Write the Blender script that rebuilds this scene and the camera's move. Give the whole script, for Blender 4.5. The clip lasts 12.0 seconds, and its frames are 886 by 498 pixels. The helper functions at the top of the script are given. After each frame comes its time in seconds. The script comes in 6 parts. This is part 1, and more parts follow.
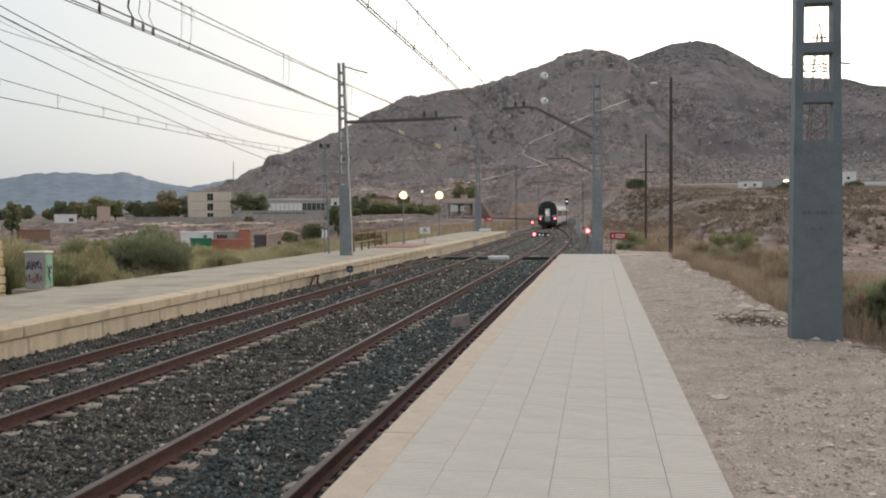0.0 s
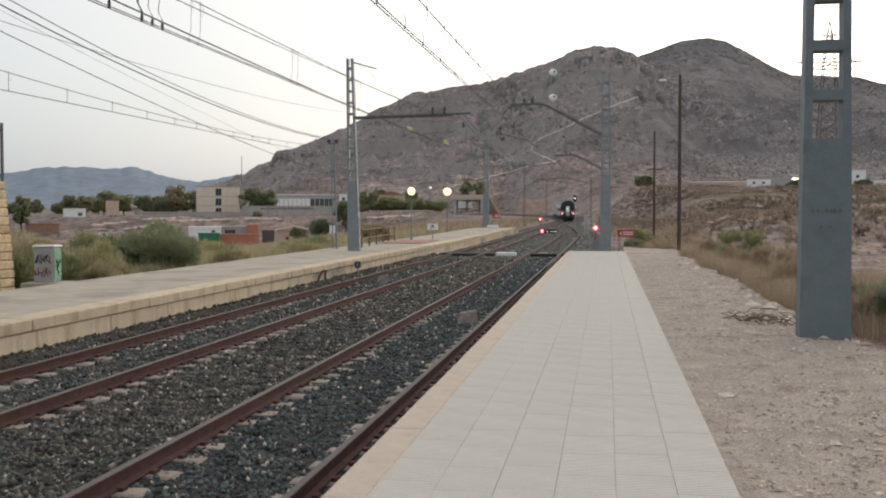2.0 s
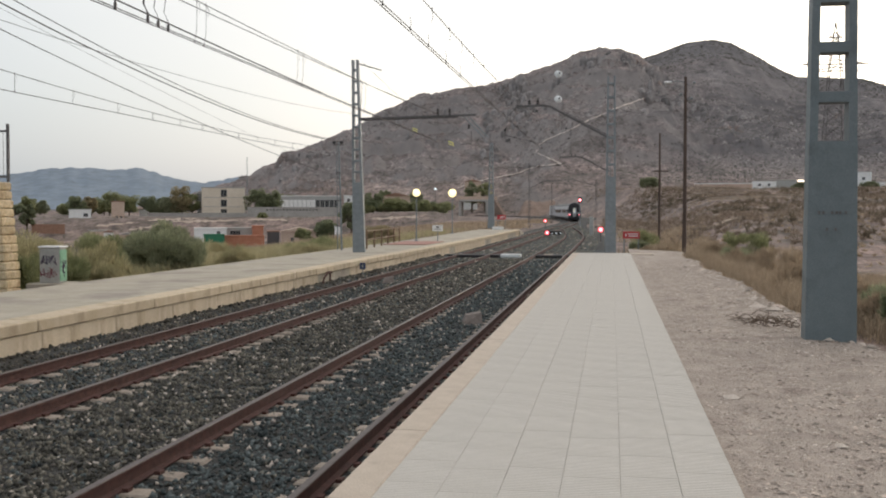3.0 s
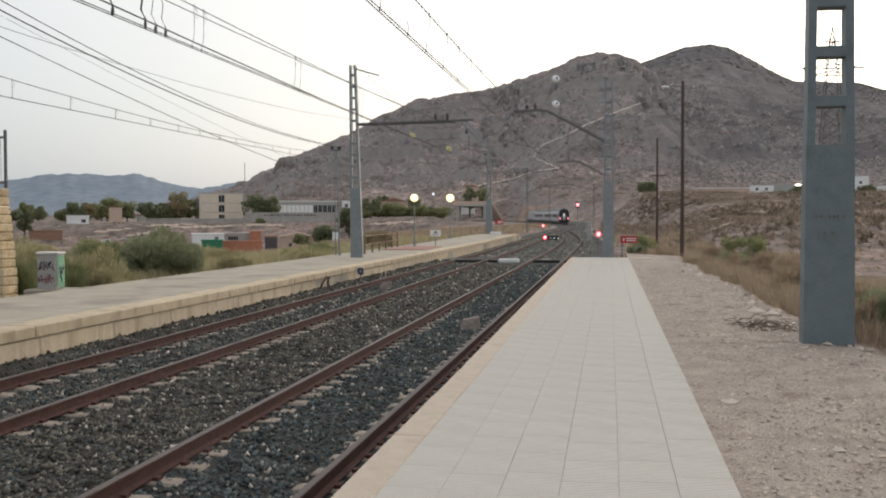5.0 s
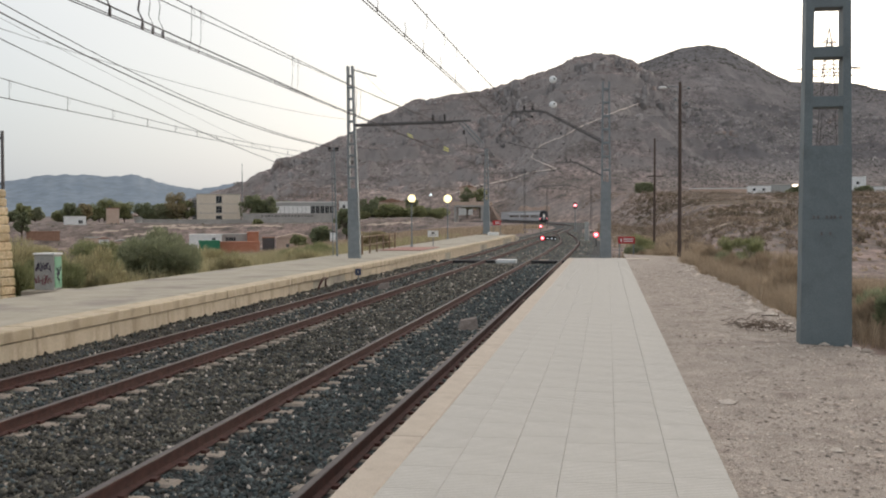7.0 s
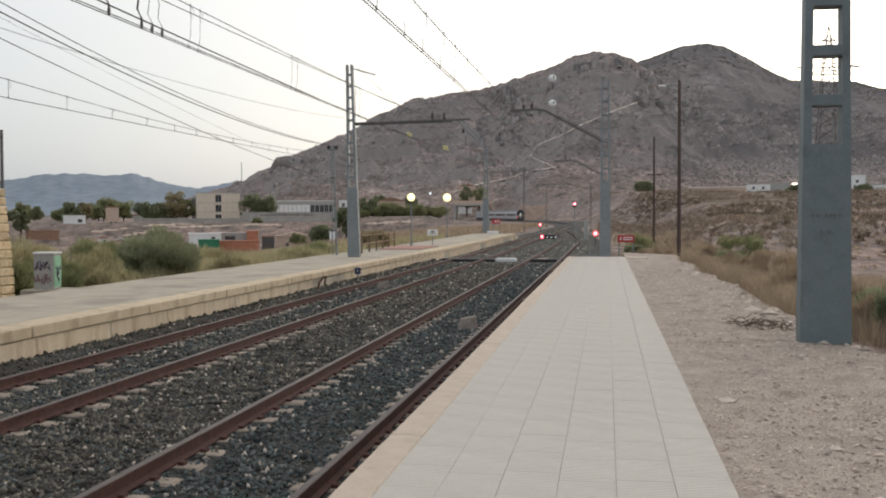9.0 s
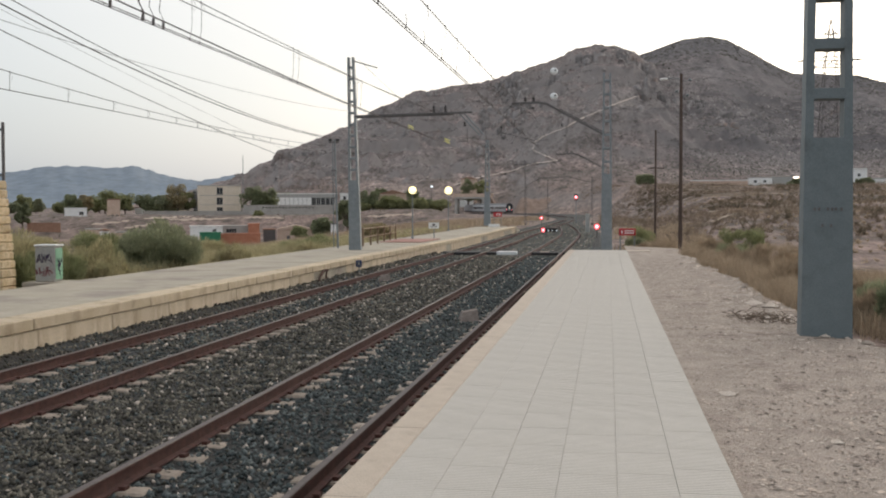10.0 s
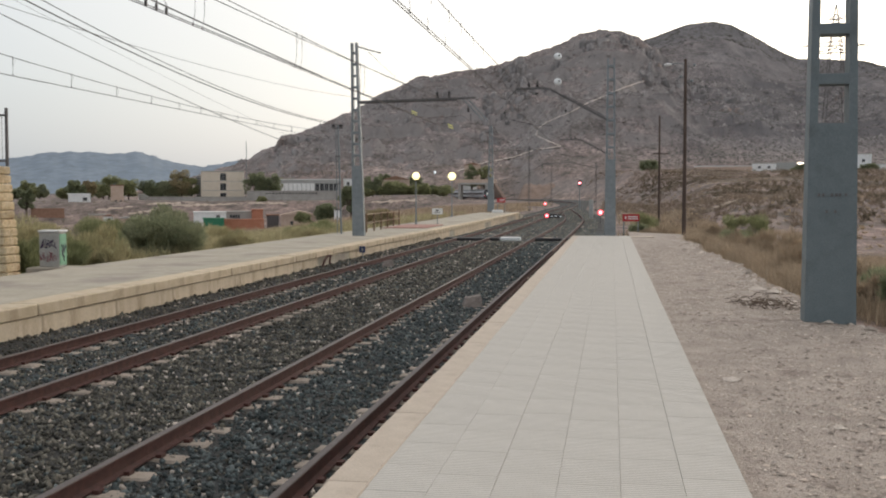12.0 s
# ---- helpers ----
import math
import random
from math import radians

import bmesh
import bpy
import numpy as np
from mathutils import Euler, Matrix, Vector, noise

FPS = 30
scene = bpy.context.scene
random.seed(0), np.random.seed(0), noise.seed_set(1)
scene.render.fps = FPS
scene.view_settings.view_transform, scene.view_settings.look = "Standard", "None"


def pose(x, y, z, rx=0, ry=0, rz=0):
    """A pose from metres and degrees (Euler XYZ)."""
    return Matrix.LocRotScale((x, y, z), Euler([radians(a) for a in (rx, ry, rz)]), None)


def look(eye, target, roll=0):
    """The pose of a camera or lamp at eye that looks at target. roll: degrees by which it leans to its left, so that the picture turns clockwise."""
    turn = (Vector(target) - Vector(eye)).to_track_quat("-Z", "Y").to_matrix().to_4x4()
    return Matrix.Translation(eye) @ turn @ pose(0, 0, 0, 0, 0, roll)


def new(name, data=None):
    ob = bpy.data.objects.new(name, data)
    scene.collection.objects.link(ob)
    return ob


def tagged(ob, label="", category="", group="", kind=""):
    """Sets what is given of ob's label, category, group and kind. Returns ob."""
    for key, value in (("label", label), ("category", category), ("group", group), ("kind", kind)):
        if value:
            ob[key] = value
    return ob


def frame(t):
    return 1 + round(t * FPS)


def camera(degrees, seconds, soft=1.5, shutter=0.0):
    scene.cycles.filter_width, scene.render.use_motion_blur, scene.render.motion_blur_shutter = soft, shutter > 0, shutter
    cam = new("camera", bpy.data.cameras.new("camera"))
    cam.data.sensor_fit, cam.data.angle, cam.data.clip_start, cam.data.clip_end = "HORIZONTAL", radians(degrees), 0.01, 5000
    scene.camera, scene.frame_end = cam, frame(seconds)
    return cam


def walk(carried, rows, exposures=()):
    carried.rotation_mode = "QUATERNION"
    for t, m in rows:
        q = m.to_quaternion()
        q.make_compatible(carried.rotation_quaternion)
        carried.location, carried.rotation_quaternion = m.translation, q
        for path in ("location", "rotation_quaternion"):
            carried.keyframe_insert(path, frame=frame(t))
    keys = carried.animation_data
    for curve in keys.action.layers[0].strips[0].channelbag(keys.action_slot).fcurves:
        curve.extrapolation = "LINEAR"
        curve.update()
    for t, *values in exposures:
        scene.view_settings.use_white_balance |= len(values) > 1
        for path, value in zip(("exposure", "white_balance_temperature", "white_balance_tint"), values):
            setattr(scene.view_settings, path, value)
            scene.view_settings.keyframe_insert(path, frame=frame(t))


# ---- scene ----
cam = camera(46.0, 12.0, soft=2.0)
EYE = (0.0, 0.0, 1.70)


def aim(yaw, pitch, lean):
    return pose(*EYE, 90 + pitch, 0, yaw) @ pose(0, 0, 0, 0, 0, -lean)


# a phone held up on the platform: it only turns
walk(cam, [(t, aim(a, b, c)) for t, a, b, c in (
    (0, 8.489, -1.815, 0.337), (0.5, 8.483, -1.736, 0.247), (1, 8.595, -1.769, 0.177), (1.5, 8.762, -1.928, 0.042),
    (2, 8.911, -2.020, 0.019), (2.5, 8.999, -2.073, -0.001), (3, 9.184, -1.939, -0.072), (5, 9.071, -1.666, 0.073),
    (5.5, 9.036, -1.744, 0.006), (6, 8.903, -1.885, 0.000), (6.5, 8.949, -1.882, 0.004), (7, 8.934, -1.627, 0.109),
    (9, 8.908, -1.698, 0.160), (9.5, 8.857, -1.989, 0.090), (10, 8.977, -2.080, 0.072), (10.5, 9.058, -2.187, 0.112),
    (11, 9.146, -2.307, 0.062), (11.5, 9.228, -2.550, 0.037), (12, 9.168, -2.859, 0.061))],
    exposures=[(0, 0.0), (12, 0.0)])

# ---- sky and light: dusk, the sun gone behind the mountain ----
world = bpy.data.worlds.new("dusk_sky")
scene.world = world
world.use_nodes = True
wn, wl = world.node_tree.nodes, world.node_tree.links
sky = wn.new("ShaderNodeTexSky")
sky.sky_type, sky.sun_disc = "NISHITA", False
sky.sun_elevation, sky.sun_rotation = radians(7), radians(27)
sky.air_density, sky.dust_density, sky.ozone_density = 1.0, 4.0, 2.0
pale = wn.new("ShaderNodeHueSaturation")
pale.inputs["Saturation"].default_value = 0.5
wl.new(sky.outputs[0], pale.inputs["Color"])
# a thin even veil of high cloud over the clear dusk sky
veil = wn.new("ShaderNodeMix")
veil.data_type, veil.blend_type = "RGBA", "ADD"
veil.inputs["Factor"].default_value = 1.0
heading = wn.new("ShaderNodeTexCoord")
toward = wn.new("ShaderNodeVectorMath")
toward.operation = "DOT_PRODUCT"
toward.inputs[1].default_value = Vector((0.35, 0.45, 0.82)).normalized()
wl.new(heading.outputs["Generated"], toward.inputs[0])
thick = wn.new("ShaderNodeMapRange")
thick.inputs["From Min"].default_value, thick.inputs["From Max"].default_value = 0.2, 0.46
wl.new(toward.outputs["Value"], thick.inputs["Value"])
cloud = wn.new("ShaderNodeMix")
cloud.data_type = "RGBA"
cloud.inputs["A"].default_value, cloud.inputs["B"].default_value = (3.3, 3.6, 3.9, 1), (5.2, 5.0, 4.8, 1)
wl.new(thick.outputs["Result"], cloud.inputs["Factor"])
wl.new(cloud.outputs["Result"], veil.inputs["B"])
wl.new(pale.outputs[0], veil.inputs["A"])
wl.new(veil.outputs["Result"], wn["Background"].inputs["Color"])
wn["Background"].inputs["Strength"].default_value = 0.13
sun = new("sun", bpy.data.lights.new("sun", "SUN"))
sun.data.energy, sun.data.angle, sun.data.color = 0.4, radians(60), (1.0, 0.93, 0.86)
sun.matrix_world = look((0, 0, 0), (-math.sin(radians(22)) * 0.5, -math.cos(radians(22)) * 0.5, -0.85))


# ---- materials ----
def mat(name, a, b, scale=6.0, rough=0.85, bump=0.3, fine=60.0, metal=0.0, rnd=0.0, island=0.0, c=None, cscale=0.6, cover=0.5, stretch=None, dist=0.02):
    """Two colours mixed by a middling noise, darkened by a fine one, with an optional third in large patches."""
    m = bpy.data.materials.new(name)
    m.use_nodes = True
    n, l = m.node_tree.nodes, m.node_tree.links
    bsdf = n["Principled BSDF"]
    tc = n.new("ShaderNodeTexCoord")
    co = tc.outputs["Object"]
    if stretch:
        mp = n.new("ShaderNodeMapping")
        mp.inputs["Scale"].default_value = stretch
        l.new(co, mp.inputs[0])
        co = mp.outputs[0]

    def noise_at(s, detail=5):
        t = n.new("ShaderNodeTexNoise")
        t.inputs["Scale"].default_value, t.inputs["Detail"].default_value = s, detail
        t.inputs["Roughness"].default_value = 0.6
        l.new(co, t.inputs["Vector"])
        return t.outputs["Fac"]

    def ramp(f, lo, hi):
        r = n.new("ShaderNodeMapRange")
        r.inputs["From Min"].default_value, r.inputs["From Max"].default_value = lo, hi
        l.new(f, r.inputs["Value"])
        return r.outputs["Result"]

    def mix(f, x, y, mode="MIX"):
        k = n.new("ShaderNodeMix")
        k.data_type, k.blend_type = "RGBA", mode
        for sock, v in ((k.inputs["Factor"], f), (k.inputs["A"], x), (k.inputs["B"], y)):
            if isinstance(v, bpy.types.NodeSocket):
                l.new(v, sock)
            elif isinstance(v, (float, int)):
                sock.default_value = v
            else:
                sock.default_value = (*v, 1.0)
        return k.outputs["Result"]

    col = mix(ramp(noise_at(scale), 0.35, 0.65), a, b)
    if c:
        col = mix(ramp(noise_at(cscale, 6), cover, cover + 0.13), col, c)
    f2 = noise_at(fine, 3)
    g = n.new("ShaderNodeMapRange")
    g.inputs["From Min"].default_value, g.inputs["From Max"].default_value = 0.25, 0.75
    g.inputs["To Min"].default_value, g.inputs["To Max"].default_value = 0.78, 1.2
    l.new(f2, g.inputs["Value"])
    last = g.outputs["Result"]
    for amount, src in ((rnd, "ShaderNodeObjectInfo"), (island, "ShaderNodeNewGeometry")):
        if amount:
            o = n.new(src)
            v = n.new("ShaderNodeMapRange")
            v.inputs["To Min"].default_value, v.inputs["To Max"].default_value = 1 - amount, 1 + amount
            l.new(o.outputs["Random" if src.endswith("Info") else "Random Per Island"], v.inputs["Value"])
            p = n.new("ShaderNodeMath")
            p.operation = "MULTIPLY"
            l.new(last, p.inputs[0])
            l.new(v.outputs["Result"], p.inputs[1])
            last = p.outputs[0]
    vm = n.new("ShaderNodeVectorMath")
    vm.operation = "SCALE"
    l.new(col, vm.inputs[0])
    l.new(last, vm.inputs["Scale"])
    l.new(vm.outputs[0], bsdf.inputs["Base Color"])
    rr = n.new("ShaderNodeMapRange")
    rr.inputs["To Min"].default_value, rr.inputs["To Max"].default_value = max(0.05, rough - 0.1), min(1, rough + 0.1)
    l.new(f2, rr.inputs["Value"])
    l.new(rr.outputs["Result"], bsdf.inputs["Roughness"])
    bsdf.inputs["Metallic"].default_value = metal
    if bump:
        bp = n.new("ShaderNodeBump")
        bp.inputs["Strength"].default_value, bp.inputs["Distance"].default_value = bump, dist
        l.new(f2, bp.inputs["Height"])
        l.new(bp.outputs[0], bsdf.inputs["Normal"])
    return m


def glow(name, colour, strength):
    m = bpy.data.materials.new(name)
    m.use_nodes = True
    b = m.node_tree.nodes["Principled BSDF"]
    b.inputs["Base Color"].default_value = (*colour, 1)
    b.inputs["Emission Color"].default_value = (*colour, 1)
    b.inputs["Emission Strength"].default_value = strength
    return m


def glassy(name, colour, rough=0.08, trans=0.0):
    m = bpy.data.materials.new(name)
    m.use_nodes = True
    b = m.node_tree.nodes["Principled BSDF"]
    b.inputs["Base Color"].default_value = (*colour, 1)
    b.inputs["Roughness"].default_value = rough
    b.inputs["Transmission Weight"].default_value = trans
    return m


TILE = mat("pale_concrete_tile", (0.475, 0.444, 0.396), (0.525, 0.492, 0.445), 3, 0.8, 0.15, 90, rnd=0.012, c=(0.45, 0.41, 0.36), cscale=1.1, cover=0.55)
COPING = mat("buff_coping_concrete", (0.48, 0.4, 0.32), (0.55, 0.465, 0.38), 4, 0.85, 0.25, 80, rnd=0.015, c=(0.40, 0.33, 0.265), cscale=1.6, cover=0.56)
COPING_L = mat("weathered_yellow_coping", (0.52, 0.42, 0.285), (0.60, 0.50, 0.365), 3, 0.88, 0.35, 60, rnd=0.08, c=(0.37, 0.285, 0.19), cscale=1.3, cover=0.51)
WALL_L = mat("stained_platform_wall", (0.52, 0.425, 0.30), (0.63, 0.53, 0.40), 4, 0.9, 0.35, 50, rnd=0.08, c=(0.33, 0.235, 0.145), cscale=1.5, cover=0.53, stretch=(1, 1.2, 0.4))
SLAB_L = mat("worn_platform_concrete", (0.36, 0.318, 0.25), (0.435, 0.388, 0.31), 1.2, 0.88, 0.3, 40, c=(0.29, 0.25, 0.21), cscale=0.5, cover=0.52)
BED = mat("ballast_bed", (0.018, 0.018, 0.017), (0.06, 0.056, 0.05), 22, 0.95, 1.0, 38, c=(0.05, 0.06, 0.065), cscale=0.5, cover=0.5, dist=0.05)
STONE = mat("ballast_stone", (0.045, 0.042, 0.033), (0.17, 0.153, 0.122), 3, 0.9, 0.3, 90, island=0.8)
STONE_BLUE = mat("bluish_ballast_stone", (0.044, 0.057, 0.058), (0.105, 0.12, 0.118), 3, 0.9, 0.3, 90, island=0.7)
STONE_PALE = mat("pale_stone", (0.44, 0.37, 0.31), (0.57, 0.5, 0.435), 5, 0.9, 0.3, 90, island=0.35)
RUST = mat("rusty_rail_side", (0.05, 0.019, 0.015), (0.09, 0.034, 0.026), 9, 0.85, 0.3, 70)
RAILTOP = mat("worn_rail_head", (0.062, 0.045, 0.041), (0.095, 0.073, 0.068), 12, 0.58, 0.05, 90, metal=0.15)
SLEEPER = mat("dusty_sleeper_concrete", (0.26, 0.215, 0.175), (0.34, 0.285, 0.235), 8, 0.9, 0.3, 70, rnd=0.15)
STEEL_GREY = mat("grey_painted_steel", (0.128, 0.156, 0.165), (0.148, 0.177, 0.186), 5, 0.55, 0.08, 60, c=(0.105, 0.125, 0.13), cscale=2, cover=0.56)
STEEL_LIGHT = mat("weathered_galvanised_steel", (0.20, 0.22, 0.23), (0.26, 0.28, 0.29), 5, 0.55, 0.1, 60, metal=0.3)
DARK_STEEL = mat("dark_steel", (0.095, 0.087, 0.085), (0.135, 0.124, 0.121), 8, 0.6, 0.1, 60)
WIRE = mat("tarnished_wire", (0.09, 0.078, 0.074), (0.12, 0.105, 0.10), 8, 0.85, 0.0, 60)
WOOD_POLE = mat("creosoted_pole", (0.068, 0.047, 0.038), (0.11, 0.075, 0.06), 6, 0.9, 0.4, 60, stretch=(1, 1, 0.1))
GRAVEL = mat("trodden_gravel", (0.34, 0.283, 0.238), (0.45, 0.38, 0.325), 2.2, 0.95, 1.0, 38, c=(0.25, 0.195, 0.165), cscale=1.3, cover=0.55, dist=0.03)
RED = mat("red_sign_enamel", (0.42, 0.02, 0.03), (0.48, 0.03, 0.035), 4, 0.45, 0.0)
WHITE = mat("white_paint", (0.72, 0.71, 0.69), (0.8, 0.79, 0.77), 4, 0.5, 0.03)
BLUE = mat("blue_enamel", (0.03, 0.05, 0.12), (0.04, 0.06, 0.15), 4, 0.45, 0.0)
BLACK = mat("black_rubber", (0.015, 0.014, 0.015), (0.025, 0.023, 0.024), 6, 0.7, 0.1)


# ---- building helpers ----
class Shape:
    """Vertices and faces gathered piece by piece, then made into one mesh."""

    def __init__(self):
        self.v, self.f, self.m = [], [], []

    def add(self, v, f, k=0):
        o = len(self.v)
        self.v += [tuple(p) for p in v]
        self.f += [tuple(i + o for i in q) for q in f]
        self.m += [k] * len(f)
        return self

    def box(self, x0, x1, y0, y1, z0, z1, k=0, bevel=0.0, turn=None):
        b = min(bevel, (x1 - x0) / 3, (y1 - y0) / 3, (z1 - z0) / 3)
        if b <= 0:
            v = [(x, y, z) for z in (z0, z1) for x, y in ((x0, y0), (x1, y0), (x1, y1), (x0, y1))]
            f = [(3, 2, 1, 0), (4, 5, 6, 7), (0, 1, 5, 4), (1, 2, 6, 5), (2, 3, 7, 6), (3, 0, 4, 7)]
        else:
            v, n = [], 8
            rings = ((z0, b), (z0 + b, 0), (z1 - b, 0), (z1, b))
            for z, s in rings:
                q = s
                v += [(x0 + b + q * 0.4, y0 + q, z), (x1 - b - q * 0.4, y0 + q, z), (x1 - q, y0 + b + q * 0.4, z), (x1 - q, y1 - b - q * 0.4, z),
                      (x1 - b - q * 0.4, y1 - q, z), (x0 + b + q * 0.4, y1 - q, z), (x0 + q, y1 - b - q * 0.4, z), (x0 + q, y0 + b + q * 0.4, z)]
            f = [tuple(range(7, -1, -1)), tuple(range(24, 32))]
            for r in range(3):
                for i in range(n):
                    j = (i + 1) % n
                    f.append((r * n + i, r * n + j, r * n + n + j, r * n + n + i))
        if turn is not None:
            v = [turn @ Vector(p) for p in v]
        return self.add(v, f, k)

    def tube(self, pts, rad, n=6, k=0, caps=True):
        pts = [Vector(p) for p in pts]
        rads = rad if isinstance(rad, (list, tuple)) else [rad] * len(pts)
        v, f = [], []
        for i, p in enumerate(pts):
            d = (pts[min(i + 1, len(pts) - 1)] - pts[max(i - 1, 0)]).normalized()
            a = d.orthogonal().normalized() if abs(d.z) > 0.98 else d.cross(Vector((0, 0, 1))).normalized()
            b = d.cross(a)
            v += [p + (a * math.cos(w) + b * math.sin(w)) * rads[i] for w in (2 * math.pi * j / n for j in range(n))]
        for i in range(len(pts) - 1):
            f += [(i * n + j, i * n + n + j, i * n + n + (j + 1) % n, i * n + (j + 1) % n) for j in range(n)]
        if caps:
            f += [tuple(range(n)), tuple(range(len(v) - 1, len(v) - n - 1, -1))]
        return self.add(v, f, k)

    def ball(self, c, r, k=0, n=10, squash=(1, 1, 1)):
        v, f, h = [], [], n // 2
        for i in range(h + 1):
            a = math.pi * i / h
            for j in range(n):
                w = 2 * math.pi * j / n
                v.append((c[0] + r * squash[0] * math.sin(a) * math.cos(w), c[1] + r * squash[1] * math.sin(a) * math.sin(w), c[2] + r * squash[2] * math.cos(a)))
        for i in range(h):
            f += [(i * n + j, i * n + n + j, i * n + n + (j + 1) % n, i * n + (j + 1) % n) for j in range(n)]
        return self.add(v, f, k)

    def sweep(self, profile, path, k=0, caps=True, close=True):
        """profile: points (across to the right, up); path: points, walked along y."""
        n, v, f = len(profile), [], []
        for i, p in enumerate(path):
            a, b = Vector(path[max(i - 1, 0)]), Vector(path[min(i + 1, len(path) - 1)])
            d = (b - a)
            r = Vector((d.y, -d.x, 0)).normalized()
            v += [Vector(p) + r * q[0] + Vector((0, 0, q[1])) for q in profile]
        for i in range(len(path) - 1):
            f += [(i * n + j, i * n + (j + 1) % n, i * n + n + (j + 1) % n, i * n + n + j) for j in range(n if close else n - 1)]
        if caps and close:
            f += [tuple(range(n - 1, -1, -1)), tuple(range(len(v) - n, len(v)))]
        return self.add(v, f, k)

    def mesh(self, name, mats, smooth=False):
        me = bpy.data.meshes.new(name)
        me.from_pydata([tuple(p) for p in self.v], [], self.f)
        for m in (mats if isinstance(mats, (list, tuple)) else [mats]):
            me.materials.append(m)
        me.polygons.foreach_set("material_index", self.m)
        if smooth:
            me.polygons.foreach_set("use_smooth", [True] * len(self.f))
        me.validate()
        me.update()
        return me


def part(name, shape, material, parent=None, label="", smooth=False):
    ob = new(name, shape.mesh(name, material, smooth) if isinstance(shape, Shape) else shape)
    if parent:
        ob.parent = parent
    if label:
        ob["label"] = label
    return ob


def thing(name, label, category, group="", kind="", at=None):
    ob = new(name)
    ob.empty_display_size = 0.2
    if at is not None:
        ob.matrix_basis = at if isinstance(at, Matrix) else pose(*at)
    return tagged(ob, label, category, group, kind)


def bulk(name, v, f, mats, idx=None, smooth=False):
    me = bpy.data.meshes.new(name)
    v, f = np.asarray(v, dtype=np.float32), np.asarray(f, dtype=np.int32)
    k = f.shape[1]
    me.vertices.add(len(v))
    me.vertices.foreach_set("co", v.ravel())
    me.loops.add(f.size)
    me.loops.foreach_set("vertex_index", f.ravel())
    me.polygons.add(len(f))
    me.polygons.foreach_set("loop_start", np.arange(0, f.size, k, dtype=np.int32))
    for m in mats:
        me.materials.append(m)
    if idx is not None:
        me.polygons.foreach_set("material_index", np.asarray(idx, dtype=np.int32))
    if smooth:
        me.polygons.foreach_set("use_smooth", np.ones(len(f), dtype=bool))
    me.update(calc_edges=True)
    me.validate()
    return new(name, me)


def smooth01(a):
    a = min(1.0, max(0.0, a))
    return a * a * (3 - 2 * a)


def lerp_rows(rows, x):
    if x <= rows[0][0]:
        return rows[0][1]
    for (a, p), (b, q) in zip(rows, rows[1:]):
        if x <= b:
            return p + (q - p) * (x - a) / (b - a)
    return rows[-1][1]


# ---- the railway's line: straight past the platforms, then a long curve to the left ----
FAR_X, NEAR_X, SIDE_X, GAUGE = -7.62, -3.38, -16.0, 1.735
BEND, RADIUS = 205.0, 700.0


def rail_z(y):
    return -0.56 + 0.0037 * max(0.0, y - 64) * smooth01((y - 64) / 40 + 0.3)


def main_x(y):
    return FAR_X - max(0.0, y - BEND) ** 2 / (2 * RADIUS)


def near_x(y):
    return NEAR_X + (FAR_X - NEAR_X) * smooth01((y - 88) / 100)


def side_x(y):
    return SIDE_X - max(0.0, y - 120) ** 2 / 900


# ---- ground, valley, terraces and mountain in one sheet ----
FRONT = ((-30, 0.0), (-23, 0.9), (-20.8, 1.6), (-19.6, 2.02), (-18.1, 2.92), (-17.97, 3.3), (-17.2, 3.4), (-16.6, 3.61), (-15.35, 4.1), (-14.1, 4.65),
         (-12.6, 5.48), (-11.35, 5.93), (-10.4, 6.42), (-8.6, 6.68), (-6.4, 6.97), (-4.9, 7.47), (-3.0, 8.13), (-1.8, 8.61),
         (-0.6, 8.85), (0.5, 8.64), (1.5, 8.25), (3.0, 7.35), (5.1, 6.1), (8, 4.8), (12, 3.6), (18, 2.7), (40, 2.0))
BACK = ((-14, 0.0), (-6, 3.5), (0, 7.6), (1.5, 8.25), (2.7, 8.65), (3.9, 9.05), (5.2, 9.14), (6.1, 8.93), (7.1, 8.39), (8.2, 7.67), (9.5, 7.01), (10.5, 6.99),
        (12.7, 6.83), (13.7, 6.49), (16, 6.2), (25, 4.0), (45, 2.0))
R_FOOT, R_FRONT, R_BACK = 500.0, 1100.0, 1650.0


